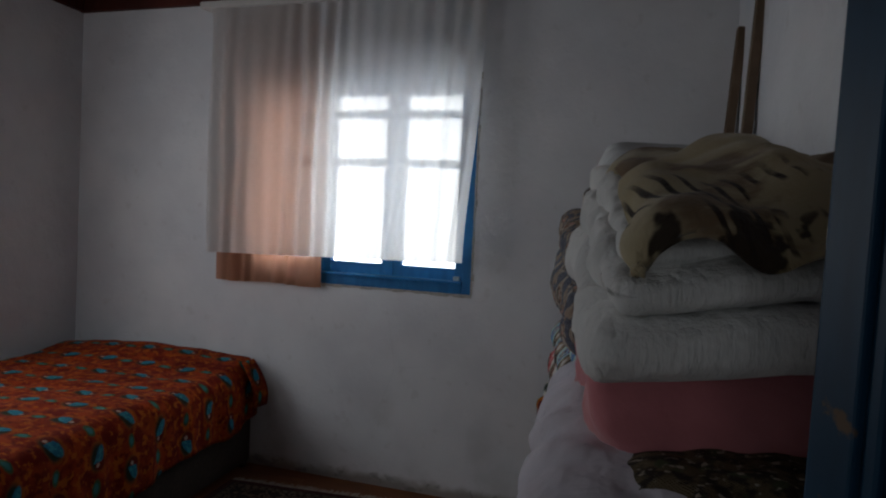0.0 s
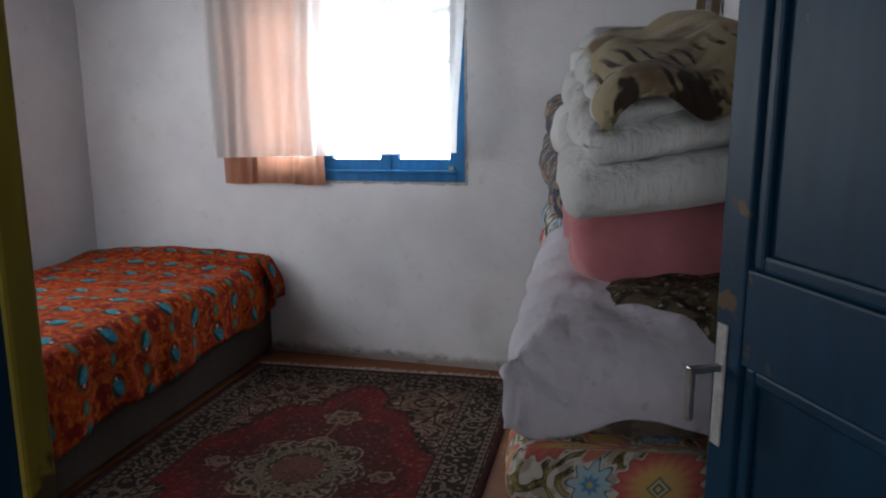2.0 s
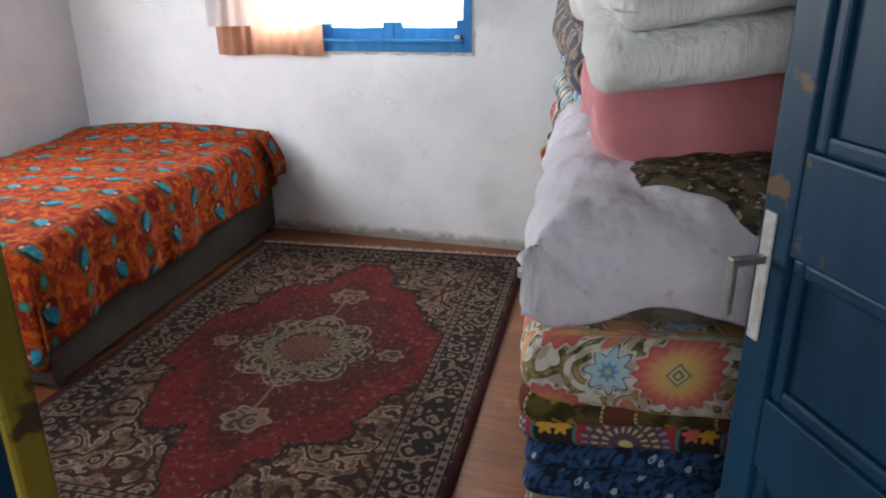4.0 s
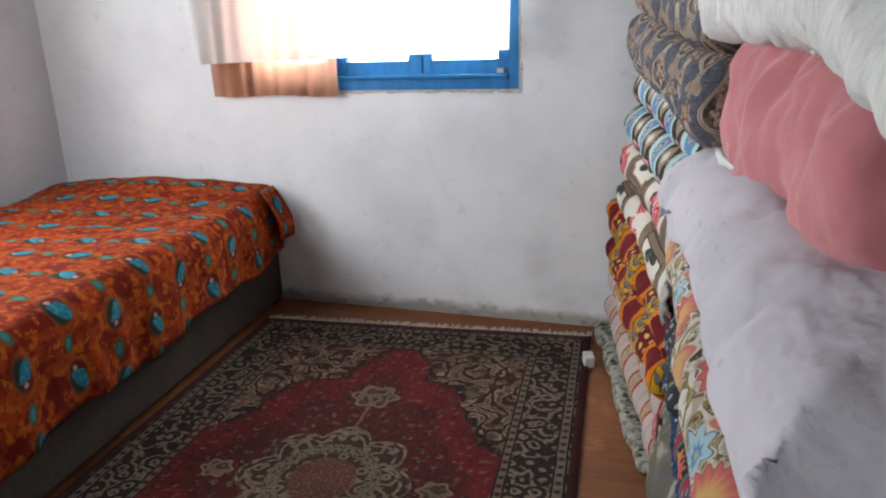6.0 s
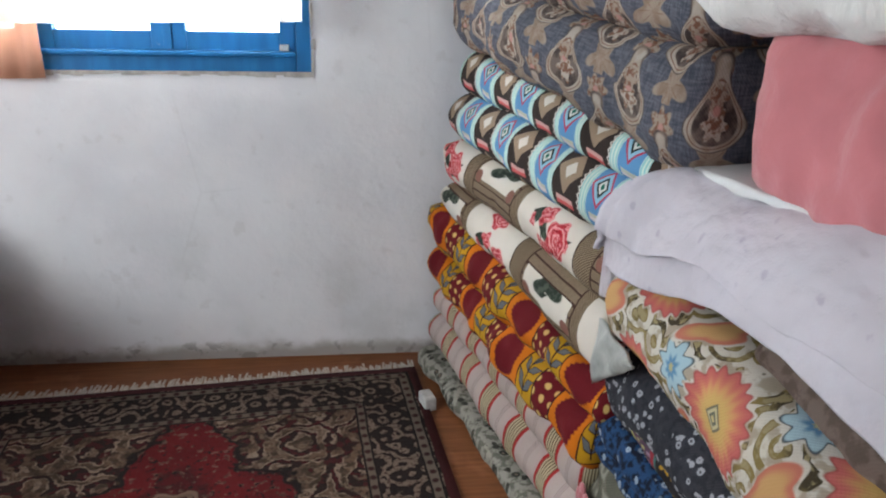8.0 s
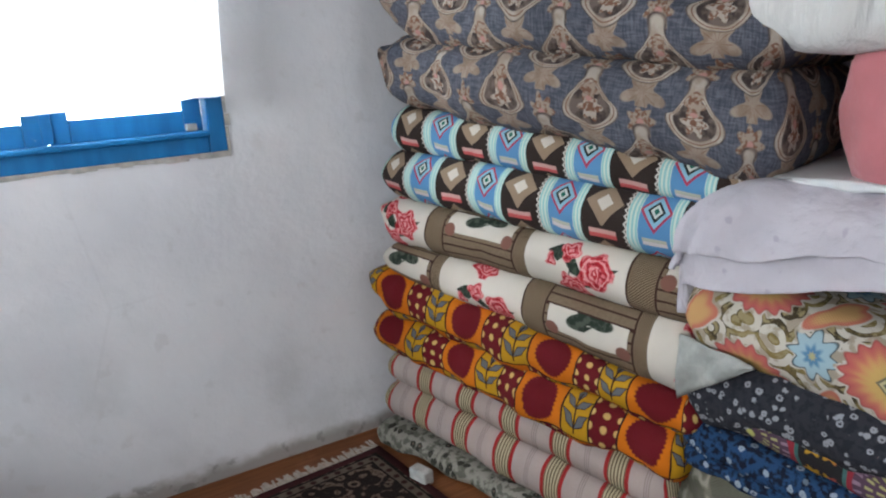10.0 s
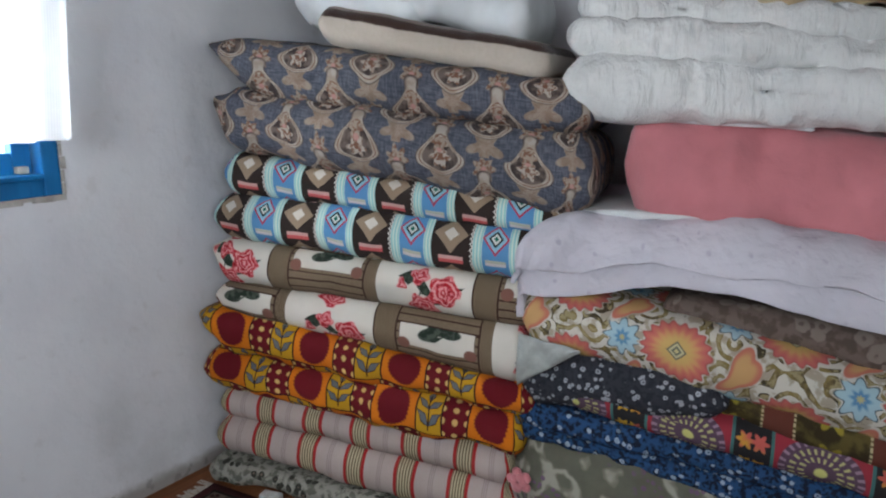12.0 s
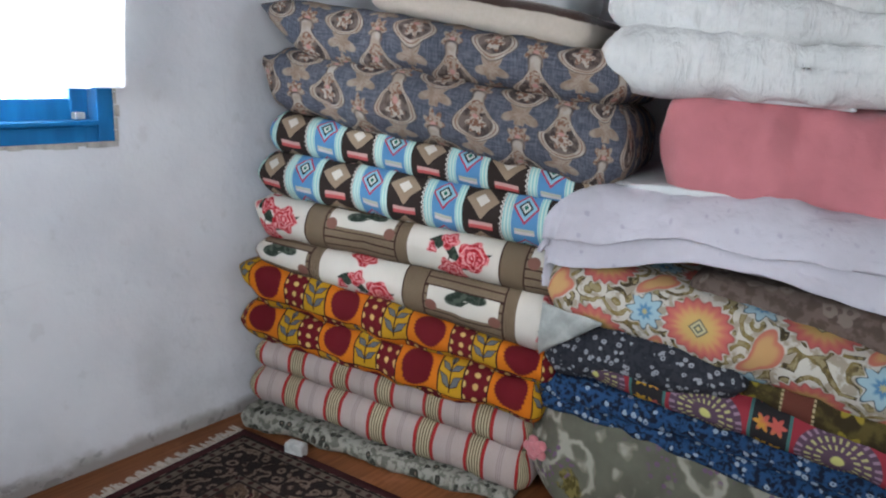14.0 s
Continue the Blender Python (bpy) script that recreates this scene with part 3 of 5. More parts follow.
def lavender_cloth():
    k = Mat("lavender_cotton")
    col = k.mix(k.noise(9.0, 3.0), (0.54, 0.52, 0.58), (0.63, 0.61, 0.665))
    vor = k.voronoi(24.0)
    spot = k.mul(k.below(k.add(vor.outputs["Distance"], k.mul(k.noise(55.0), 0.6)), 0.42, 0.08), 0.60)
    col = k.mix(spot, col, (0.40, 0.37, 0.47))
    wr = k.noise(6.0, 3.0, k.combine(k.mul(k.u, 1.3), k.v))
    return k.done(col, k.add(wr, k.mul(k.noise(34.0, 3.0), 0.14)), 0.75, 0.04)


def quilt_cotton():
    k = Mat("white_quilt_cotton", 1.0, uv=False)
    crease = k.noise(1.0, 4.0, k.combine(k.mul(k.u, 26.0), k.mul(k.v, 26.0), k.mul(k.w, 5.0)))
    soft = k.noise(9.0, 3.0)
    col = k.mix(k.step(soft, 0.3, 0.7), (0.66, 0.675, 0.665), (0.73, 0.74, 0.725))
    return k.done(col, k.add(k.mul(crease, 0.9), soft), 0.8, 0.028, 0.1)


def leopard_fleece():
    """Cream fleece with soft brown fur patches and blotched black claw marks."""
    k = Mat("animal_print_fleece", 1.0)
    k.warp(0.05, 6.0)
    col = k.mix(k.step(k.noise(3.2, 3.0), 0.35, 0.7), (0.36, 0.29, 0.16), (0.50, 0.44, 0.30))
    fur = k.noise(22.0, 4.0, k.combine(k.mul(k.u, 0.35), k.v))
    patch = k.step(k.add(k.noise(4.2, 3.0), k.mul(k.sub(fur, 0.5), 0.35)), 0.51, 0.62)
    col = k.mix(k.mul(patch, 0.85), col, k.mix(fur, (0.07, 0.036, 0.018), (0.20, 0.115, 0.055)))
    band = k.mul(k.step(k.v, 0.68, 0.76), 0.95)
    blot = k.step(k.add(k.noise(9.0, 3.0), k.mul(k.sub(fur, 0.5), 0.2)), 0.51, 0.56)
    col = k.mix(k.mul(blot, band), col, (0.020, 0.012, 0.008))
    claw, cid = k.rep(k.add(k.u, k.mul(k.v, 0.45)), 0.034)
    marks = k.mul(k.below(k.ab(claw), 0.0055, 0.002), k.mul(k.step(k.noise(7.0), 0.50, 0.56), k.step(k.v, 0.58, 0.66)))
    col = k.mix(marks, col, (0.020, 0.012, 0.008))
    return k.done(col, k.noise(140.0, 3.0), 0.5, 0.006, 0.2)


def sheer(name, color, clear):
    k = Mat(name, 1.0)
    nt = k.nt
    thread = k.m("SINE", k.mul(k.u, 900.0))
    tr, tl, df, ms, ms2 = (nt.nodes.new("ShaderNode" + s) for s in ("BsdfTransparent", "BsdfTranslucent", "BsdfDiffuse", "MixShader", "MixShader"))
    tint = k.mix(k.noise(30.0), color, tuple(c * 0.9 for c in color))
    for n in (tl, df):
        nt.links.new(tint, n.inputs["Color"])
    ms.inputs[0].default_value = 0.45
    nt.links.new(tl.outputs[0], ms.inputs[1])
    nt.links.new(df.outputs[0], ms.inputs[2])
    nt.links.new(k.add(clear, k.mul(thread, clear * 0.3)), ms2.inputs[0])
    nt.links.new(ms.outputs[0], ms2.inputs[1])
    nt.links.new(tr.outputs[0], ms2.inputs[2])
    nt.links.new(ms2.outputs[0], nt.nodes["Material Output"].inputs["Surface"])
    return k.mat


def glow(name, color, strength):
    m = bpy.data.materials.new(name)
    m.use_nodes = True
    b = m.node_tree.nodes["Principled BSDF"]
    b.inputs["Base Color"].default_value = (0, 0, 0, 1)
    b.inputs["Emission Color"].default_value = (*color, 1)
    b.inputs["Emission Strength"].default_value = strength
    return m


def limewash():
    """Whitewashed plaster with hairline cracks, scuffs and grime near the floor."""
    k = Mat("limewashed_plaster", 0.95, uv=False)
    n1, n2 = k.noise(2.2, 5.0), k.noise(45.0, 4.0)
    col = k.mix(k.step(n1, 0.35, 0.7), (0.76, 0.77, 0.79), (0.68, 0.69, 0.72))
    scuff = k.mul(k.step(k.noise(14.0, 5.0), 0.62, 0.72), 0.22)
    col = k.mix(scuff, col, (0.48, 0.47, 0.46))
    crack = k.mul(k.below(k.voronoi(1.1, "DISTANCE_TO_EDGE").outputs["Distance"], 0.0035, 0.003), k.step(k.noise(1.6), 0.55, 0.65))
    col = k.mix(k.mul(crack, 0.07), col, (0.35, 0.34, 0.33))
    grime = k.mul(k.below(k.sub(k.w, k.mul(k.noise(9.0, 4.0), 0.10)), 0.0, 0.03), 0.8)
    col = k.mix(grime, col, (0.25, 0.22, 0.19))
    chips = k.mul(k.step(k.noise(16.0, 4.0), 0.56, 0.62), k.below(k.sub(k.w, k.mul(k.noise(5.0, 3.0), 0.09)), 0.015, 0.012))
    col = k.mix(k.mul(chips, 0.45), col, (0.13, 0.12, 0.11))
    damp = k.mul(k.step(k.noise(3.0, 4.0), 0.50, 0.66), k.below(k.sub(k.w, k.mul(k.noise(1.7, 3.0), 0.9)), 0.0, 0.20))
    col = k.mix(k.mul(damp, 0.22), col, (0.42, 0.43, 0.40))
    return k.done(col, k.add(k.mul(n2, 0.5), k.mul(k.noise(7.0, 4.0), 2.0)), 0.35, 0.01, stain=0.06)


def worn_paint(name, color, under, amount=0.62, rough=0.45):
    """Old gloss paint, chipped through to what lies under it."""
    k = Mat(name, rough, uv=False)
    streak = k.noise(7.0, 4.0, k.combine(k.mul(k.u, 4.0), k.mul(k.v, 4.0), k.mul(k.w, 0.6)))
    col = k.mix(k.step(streak, 0.3, 0.7), tuple(c * 0.78 for c in color), color)
    chip = k.step(k.noise(10.0, 6.0), amount, amount + 0.04)
    col = k.mix(chip, col, under)
    return k.done(col, k.sub(k.noise(80.0, 3.0), k.mul(chip, 0.6)), 0.10, 0.002, stain=0.25)


def boards(name, a, b, rough=0.5, along="u"):
    k = Mat(name, rough, uv=False)
    x, y = (k.u, k.v) if along == "u" else (k.v, k.u)
    g = k.noise(6.0, 5.0, k.combine(k.mul(x, 0.7), k.mul(y, 14.0), k.w))
    col = k.mix(k.step(g, 0.3, 0.7), a, b)
    wear = k.step(k.noise(5.0, 5.0), 0.58, 0.70)
    col = k.mix(k.mul(wear, 0.35), col, tuple(min(1, c * 1.6 + 0.03) for c in b))
    return k.done(col, g, 0.2, 0.003, stain=0.25)


# ---------------- mesh helpers ----------------
def part(name, bm, material, parent=None, label="", smooth=False):
    me = bpy.data.meshes.new(name)
    bmesh.ops.recalc_face_normals(bm, faces=bm.faces)
    bm.to_mesh(me)
    bm.free()
    me.materials.append(material)
    if smooth:
        me.polygons.foreach_set("use_smooth", [True] * len(me.polygons))
    ob = new(name, me)
    if parent is not None:
        ob.parent = parent
    if label:
        ob["label"] = label
    return ob


def box(bm, lo, hi, m=None, bevel=0.0):
    c = [(a + b) / 2 for a, b in zip(lo, hi)]
    s = [b - a for a, b in zip(lo, hi)]
    mat = Matrix.Translation(c) @ Matrix.Diagonal((*s, 1))
    made = bmesh.ops.create_cube(bm, size=1.0, matrix=(m @ mat) if m is not None else mat)
    if bevel:
        edges = list({e for v in made["verts"] for e in v.link_edges})
        bmesh.ops.bevel(bm, geom=edges, offset=bevel, segments=2, affect="EDGES", profile=0.6)
    return bm


def boxed(*items, m=None, bevel=0.0):
    bm = bmesh.new()
    for lo, hi in items:
        box(bm, lo, hi, m, bevel)
    return bm


def empty(name, m, label, category, group="", kind=""):
    ob = new(name)
    ob.matrix_world = m
    ob.empty_display_size = 0.1
    return tagged(ob, label, category, group, kind)


def grid_mesh(bm, pts, uvs, close_v=False):
    """A sheet from rows of points, with texture coordinates in metres."""
    uv = bm.loops.layers.uv.verify()
    rows = [[bm.verts.new(p) for p in row] for row in pts]
    n, w = len(rows), len(rows[0])
    for i in range(n - 1):
        for j in range(w - 1 if not close_v else w):
            jn = (j + 1) % w
            f = bm.faces.new((rows[i][j], rows[i + 1][j], rows[i + 1][jn], rows[i][jn]))
            ids = ((i, j), (i + 1, j), (i + 1, j + 1), (i, j + 1))
            for loop, (a, b) in zip(f.loops, ids):
                loop[uv].uv = uvs[a][b]
    return rows


def bump3(p, scale, seed):
    return noise.noise(Vector((p[0] * scale + seed, p[1] * scale - seed, p[2] * scale + 2 * seed)))


def fold_of_cloth(bm, A, B, into, depth, hA, hB, seed=0, end=0.05, puff=0.008, front=0.6, n=72, wave=0.0, hmid=0.0, u0=0.0, v0=0.0, flip=1.0, gather=0.0, droop=0.0, tip=0.0, heave=0.0):
    """A long stuffed fold: A and B are the middles of its front at its two ends, into the horizontal way to its back."""
    A, B, into = Vector(A), Vector(B), Vector(into).normalized()
    L = (B - A).length
    along = (B - A).normalized()
    up = Vector((0, 0, 1))
    stations = []
    for e in (0.0, 0.05, 0.13, 0.25, 0.4, 0.57, 0.78, 1.0):
        stations.append(e * end / L)
    mid = [end / L + (1 - 2 * end / L) * k / n for k in range(1, n)]
    stations = stations + mid + [1 - s for s in reversed(stations)]
    nf, nt_ = 14, 5
    pts, uvs = [], []
    for s in stations:
        h = hA + (hB - hA) * s + hmid * math.sin(math.pi * s)
        q = min(s, 1 - s) * L
        inset, k = 0.0, 1.0
        if q < end:
            c = 1 - q / end
            k = max(0.16, 1 - 0.84 * (1 - math.sqrt(max(0.0, 1 - c * c))))
            inset = end * 0.55 * (1 - math.sqrt(max(0.0, 1 - c * c)))
        fr = min(front * h, depth * 0.4)
        rise = 0.0
        if tip and s * L < tip:
            # the end nearest A runs out into an upturned corner
            thin = 1 - 0.72 * (1 - s * L / tip) ** 1.5
            rise = h * 0.5 * (1 - thin) * 0.9
            k *= thin
        h2 = h * k
        prof = []
        for j in range(nt_):
            prof.append((depth - inset - (depth - inset - fr) * j / nt_, h2 / 2 * (0.94 if j == 0 else 1.0)))
        for j in range(nf + 1):
            a = math.pi / 2 - math.pi * j / nf
            prof.append((inset + fr * (1 - math.cos(a) ** 0.85) if math.cos(a) > 1e-6 else inset + fr, h2 / 2 * math.sin(a)))
        for j in range(1, nt_ + 1):
            prof.append((inset + fr + (depth - inset * 2 - fr) * j / nt_, -h2 / 2 * (0.94 if j == nt_ else 1.0)))
        base = A + along * (L * s) + up * (rise - droop * math.exp(-((1 - s) * L / 0.24) ** 2))
        side = 1.0 if s > 0.5 else -1.0
        near_end = 1 - q / end if q < end else 0.0
        row, v, vs = [], 0.0, []
        for j, (d, z) in enumerate(prof):
            if j:
                v += math.hypot(d - prof[j - 1][0], z - prof[j - 1][1])
            vs.append(v)
            p = base + into * d + up * z
            o = puff * bump3(p, 7.0, seed) + puff * 0.6 * bump3(p, 19.0, seed + 3) + wave * math.sin(s * L * 26 + seed) * 0.5 + puff * 1.6 * bump3(p, 2.6, seed + 9)
            if gather:
                g_ = s * L + 0.04 * bump3((s * L + d, z, 0), 6.0, seed)
                pull = abs(math.sin(g_ * math.pi / 0.085))
                o += gather * (1 - near_end) ** 3 * (pull ** 0.4 - 0.75) * max(0.15, 0.6 + 0.9 * bump3(p, 4.0, seed + 4))
            p = p + up * (heave * min(d, 0.35) * s * s)
            fade_ = min(1.0, max(0.0, (d / depth - 0.25) / 0.6))
            p = p - into * (o * (1.0 - 0.85 * fade_) * (1 - 0.7 * near_end)) + up * (o * 0.5 * (1 if z > 0 else -1) * k) + along * (side * o * near_end * (1 - near_end) * 1.5)
            row.append(p)
        mid_v = vs[nt_ + nf // 2]
        pts.append(row)
        blend = min(1.0, near_end / 0.35) ** 2
        uvs.append([(u0 + flip * (s * L + side * d * blend), v0 + (mid_v - x) * (1 - blend) + z * blend) for x, (d, z) in zip(vs, prof)])
        uvs[-1].append((uvs[-1][-1][0], uvs[-1][-1][1] - 0.05 * (1 - blend)))
    rows = grid_mesh(bm, pts, uvs, close_v=True)
    uv = bm.loops.layers.uv.verify()
    for row, k in ((rows[0], 0), (rows[-1], -1)):
        m_ = len(row)
        for i in range(m_ // 2):
            ids = (i, i + 1, m_ - 2 - i, m_ - 1 - i) if i + 1 < m_ - 2 - i else (i, i + 1, m_ - 1 - i)
            f = bm.faces.new([row[x] for x in ids])
            for x, loop in zip(ids, f.loops):
                loop[uv].uv = uvs[k][x]
    return bm


def draped(bm, origin, ea, eb, W, L, hang_a, hang_b, top, radius, seed=0, ripple=0.012, na=46, nb=70, nh=14, over=0.0, hang_b0=None, crumple=1.0):
    """A cloth that lies W by L from origin and hangs over the sides at a = W and b = L."""
    ea, eb = Vector(ea).normalized(), Vector(eb).normalized()
    quarter = radius * math.pi / 2

    def edge(d, size):
        """Place across and drop of a point d metres along the cloth."""
        e = d - (size - radius)
        if e <= 0:
            return d, 0.0, 0.0
        if e < quarter:
            t = e / radius
            return size - radius + radius * math.sin(t), radius * (1 - math.cos(t)), e / quarter
        return size, radius + e - quarter, 1.0

    def marks(size, hang, count):
        flat = [size * i / count for i in range(count + 1)]
        return flat + [size + max(0.02, hang) * i / nh for i in range(1, nh + 1)]

    pts, uvs = [], []
    for ib in range(-nh if hang_b0 else 0, nb + nh + 1):
        row, urow = [], []
        for ia in range(na + nh + 1):
            fa = min(ia / na, 1.0)
            fb = max(0.0, min(ib / nb, 1.0))
            ha, hb = hang_a(fb), hang_b(fa)
            a = W * fa + max(0.0, ia - na) / nh * ha
            b = L * fb + max(0.0, ib - nb) / nh * hb
            xa, da, ka = edge(a, W)
            xb, db, kb = edge(b, L)
            way_b = 1.0
            if hang_b0 and b < radius:
                b0 = b if ib >= 0 else ib / nh * hang_b0(fa)
                xb, db, kb = edge(L - b0, L)
                xb, way_b, b = L - xb, -1.0, b0
            drop = max(da, db)
            hanging = max(0.0, drop - radius)
            p = Vector(origin) + ea * xa + eb * xb
            z = top(min(a / W, 1.0), max(0.0, min(b / L, 1.0)))
            sway_a = ripple * min(1.0, hanging / 0.15) * (math.sin(b * 17 + seed) + 0.6 * math.sin(b * 41 + 2 * seed)) if da >= db else 0.0
            sway_b = ripple * min(1.0, hanging / 0.15) * (math.sin(a * 15 + seed) + 0.6 * math.sin(a * 37 + seed)) if db > da else 0.0
            p += ea * (sway_a + over * hanging * (1 if da >= db else 0)) + eb * (way_b * (sway_b + over * hanging * (1 if db > da else 0)))
            wr = bump3((a, b, seed), 5.0, seed) * 0.007 * crumple + bump3((a, b, seed), 16.0, seed + 2) * 0.0035 * crumple
            fold_ = 0.0045 * crumple * (abs(math.sin(a * 9 + b * 14 + 3 * bump3((a, b, seed), 3.0, seed + 5))) - 0.5)
            wr += fold_
            row.append(Vector((p.x, p.y, p.z + z - drop + wr)) + (ea if da >= db else eb * way_b) * (fold_ * 1.6 * min(1.0, drop / 0.05)))
            urow.append((a, b))
        pts.append(row)
        uvs.append(urow)
    grid_mesh(bm, pts, uvs)
    return bm


def thicken(ob, t):
    mod = ob.modifiers.new("thickness", "SOLIDIFY")
    mod.thickness, mod.offset = t, 0.0
    return ob


# ---------------- materials ----------------
PLASTER = limewash()
FLOOR_MAT = boards("brown_painted_floor", (0.17, 0.058, 0.020), (0.25, 0.092, 0.034))
CEIL_MAT = boards("red_brown_ceiling_boards", (0.060, 0.014, 0.010), (0.105, 0.024, 0.016), 0.6)
BLUE_SASH = worn_paint("bright_blue_gloss", (0.012, 0.165, 0.42), (0.30, 0.33, 0.35), 0.70)
BLUE_DOOR = worn_paint("dark_blue_gloss", (0.007, 0.050, 0.105), (0.13, 0.085, 0.050), 0.64)
YELLOW = worn_paint("ochre_yellow_gloss", (0.36, 0.27, 0.035), (0.09, 0.06, 0.025), 0.58)
RAW_PLASTER = plain("bare_mortar", (0.42, 0.40, 0.37), 1.0, 30, 0.2, 0.5, 0.006)
OLD_WOOD = boards("grey_brown_timber", (0.13, 0.085, 0.055), (0.22, 0.15, 0.10), 0.8, "u")
CHROME = plain("dull_chrome", (0.55, 0.55, 0.54), 0.35, 60, 0.1, 0.1, 0.001, metal=0.9)
PLATE = plain("worn_white_plate", (0.50, 0.50, 0.48), 0.5, 40, 0.2, 0.1, 0.001)
RAIL = plain("white_plastic_rail", (0.60, 0.59, 0.57), 0.5, 12, 0.06, 0.1, 0.001)
SHEER = sheer("white_sheer_net", (0.84, 0.84, 0.84), 0.13)
SALMON = sheer("salmon_curtain_cloth", (0.55, 0.275, 0.180), 0.05)
STRIPED, ORANGE, ROSE, KILIM, DAMASK = striped_ticking(), orange_print(), rose_print(), kilim_print(), damask_print()
FLOWER, MEDAL, OLIVE, BED, LAV, LEO = big_flower_print(), medallion_print(), olive_print(), bed_print(), lavender_cloth(), leopard_fleece()
BLACKFL = small_floral("black_white_sprig", (0.022, 0.024, 0.032), (0.034, 0.036, 0.046), (0.34, 0.35, 0.38), (0.05, 0.05, 0.06), 0.021, 0.34, 0.85)
BLUEFL = small_floral("blue_small_floral", (0.006, 0.010, 0.024), (0.018, 0.060, 0.150), (0.30, 0.36, 0.43), (0.02, 0.05, 0.11), 0.020, 0.40, 0.32)
GREENFL = bag_print()
DARKFL = speckled()
BASEFL = small_floral("green_white_floral_cloth", (0.13, 0.13, 0.105), (0.30, 0.29, 0.25), (0.035, 0.036, 0.028), (0.17, 0.13, 0.10), 0.030, 0.40, 0.6)
PINK = plain("pink_flannel", (0.54, 0.195, 0.215), 1.0, 4.5, 0.10, 0.7, 0.030, sheen=0.3)
WHITEQ = quilt_cotton()
WHITEP = plain("white_pillow_cotton", (0.66, 0.69, 0.70), 0.9, 10, 0.05, 0.3, 0.008)
BROWNCL = small_floral("dusty_brown_cloth", (0.095, 0.068, 0.056), (0.155, 0.115, 0.096), (0.22, 0.175, 0.15), (0.13, 0.095, 0.08), 0.045, 0.45, 0.6)
GREENSATIN = plain("pale_green_satin", (0.37, 0.39, 0.37), 0.5, 22, 0.16, 0.7, 0.012)
BEDBASE = plain("dark_brown_vinyl", (0.062, 0.050, 0.042), 0.6, 50, 0.15, 0.2, 0.002, stain=0.3)
FRINGE = plain("cotton_fringe", (0.48, 0.42, 0.36), 1.0, 60, 0.2, 0.3, 0.002)


def cream_blanket():
    k = Mat("cream_brown_blanket", 1.0)
    e = k.add(k.v, k.mul(k.noise(20.0), 0.012))
    col = k.mix(k.noise(80.0), (0.46, 0.40, 0.33), (0.56, 0.50, 0.43))
    col = k.mix(k.step(e, 0.028, 0.034), col, (0.045, 0.020, 0.014))
    col = k.mix(k.step(e, 0.062, 0.072), col, (0.20, 0.15, 0.125))
    return k.done(col, k.noise(250.0), 0.4, 0.004, 0.2)


CREAM = cream_blanket()

# ---------------- the room ----------------
BACK = 3.40
LEFT0, LEFT1 = (-3.22, 3.40), (-2.80, 0.03)
RIGHT0, RIGHT1 = (0.47, 3.40), (0.99, 0.03)
TOP = 2.62
WIN = (-2.03, -0.70, 1.04, 2.15)
DOOR = (-0.05, 0.99)


def wall_frame(p, q):
    """A frame whose x runs from p to q along the floor, and whose y points to the room's outside on its left."""
    d = Vector((q[0] - p[0], q[1] - p[1], 0)).normalized()
    return Matrix.Translation((p[0], p[1], 0)) @ Matrix(((d.x, -d.y, 0, 0), (d.y, d.x, 0, 0), (0, 0, 1, 0), (0, 0, 0, 1)))


floor = tagged(part("floor", boxed(((-3.9, -3.2, -0.12), (2.4, 4.0, 0.0))), FLOOR_MAT), "brown painted wooden floor under the rug", "floor", kind="structure")
x0, x1, z0, z1 = WIN
bm = boxed(((-3.6, BACK, 0), (x0, BACK + 0.42, TOP)), ((x1, BACK, 0), (1.2, BACK + 0.42, TOP)), ((x0, BACK, 0), (x1, BACK + 0.42, z0)), ((x0, BACK, z1), (x1, BACK + 0.42, TOP)))
tagged(part("wall_north", bm, PLASTER), "whitewashed plaster wall with a blue window", "wall", kind="structure")
ML = wall_frame(LEFT1, LEFT0)
LW = (Vector(LEFT0) - Vector(LEFT1)).length
bm = boxed(((0, 0, 0), (1.35, 0.4, TOP)), ((2.28, 0, 0), (LW, 0.4, TOP)), ((1.35, 0, 0), (2.28, 0.4, 1.05)), ((1.35, 0, 2.15), (2.28, 0.4, TOP)), m=ML)
tagged(part("wall_west", bm, PLASTER), "whitewashed plaster side wall beside the bed", "wall", kind="structure")
MR = wall_frame(RIGHT0, RIGHT1)
tagged(part("wall_east", boxed(((0, 0, 0), (3.41, 0.3, TOP)), m=MR), PLASTER), "whitewashed plaster wall behind the stacked bedding", "wall", kind="structure")
bm = boxed(((-3.5, -0.12, 0), (-2.76, 0.03, TOP)), ((-2.0, -0.12, 0), (DOOR[0] - 0.10, 0.03, TOP)), ((-2.76, -0.12, 0), (-2.0, 0.03, 1.05)), ((-2.76, -0.12, 2.14), (-2.0, 0.03, TOP)), ((DOOR[1] + 0.06, -0.12, 0), (1.6, 0.03, TOP)), ((DOOR[0] - 0.10, -0.12, 2.08), (DOOR[1] + 0.06, 0.03, TOP)))
tagged(part("wall_south", bm, PLASTER), "whitewashed wall around the doorway", "wall", kind="structure")
bm = boxed(((-3.9, -0.3, TOP), (1.7, 4.0, TOP + 0.1)))
tagged(part("ceiling", bm, CEIL_MAT), "red-brown wooden ceiling", "ceiling", kind="structure")
tagged(part("trim", boxed(((-3.25, BACK - 0.035, 2.55), (0.55, BACK - 0.002, TOP)), bevel=0.006), CEIL_MAT), "red-brown ceiling trim board on the window wall", "trim", kind="structure")
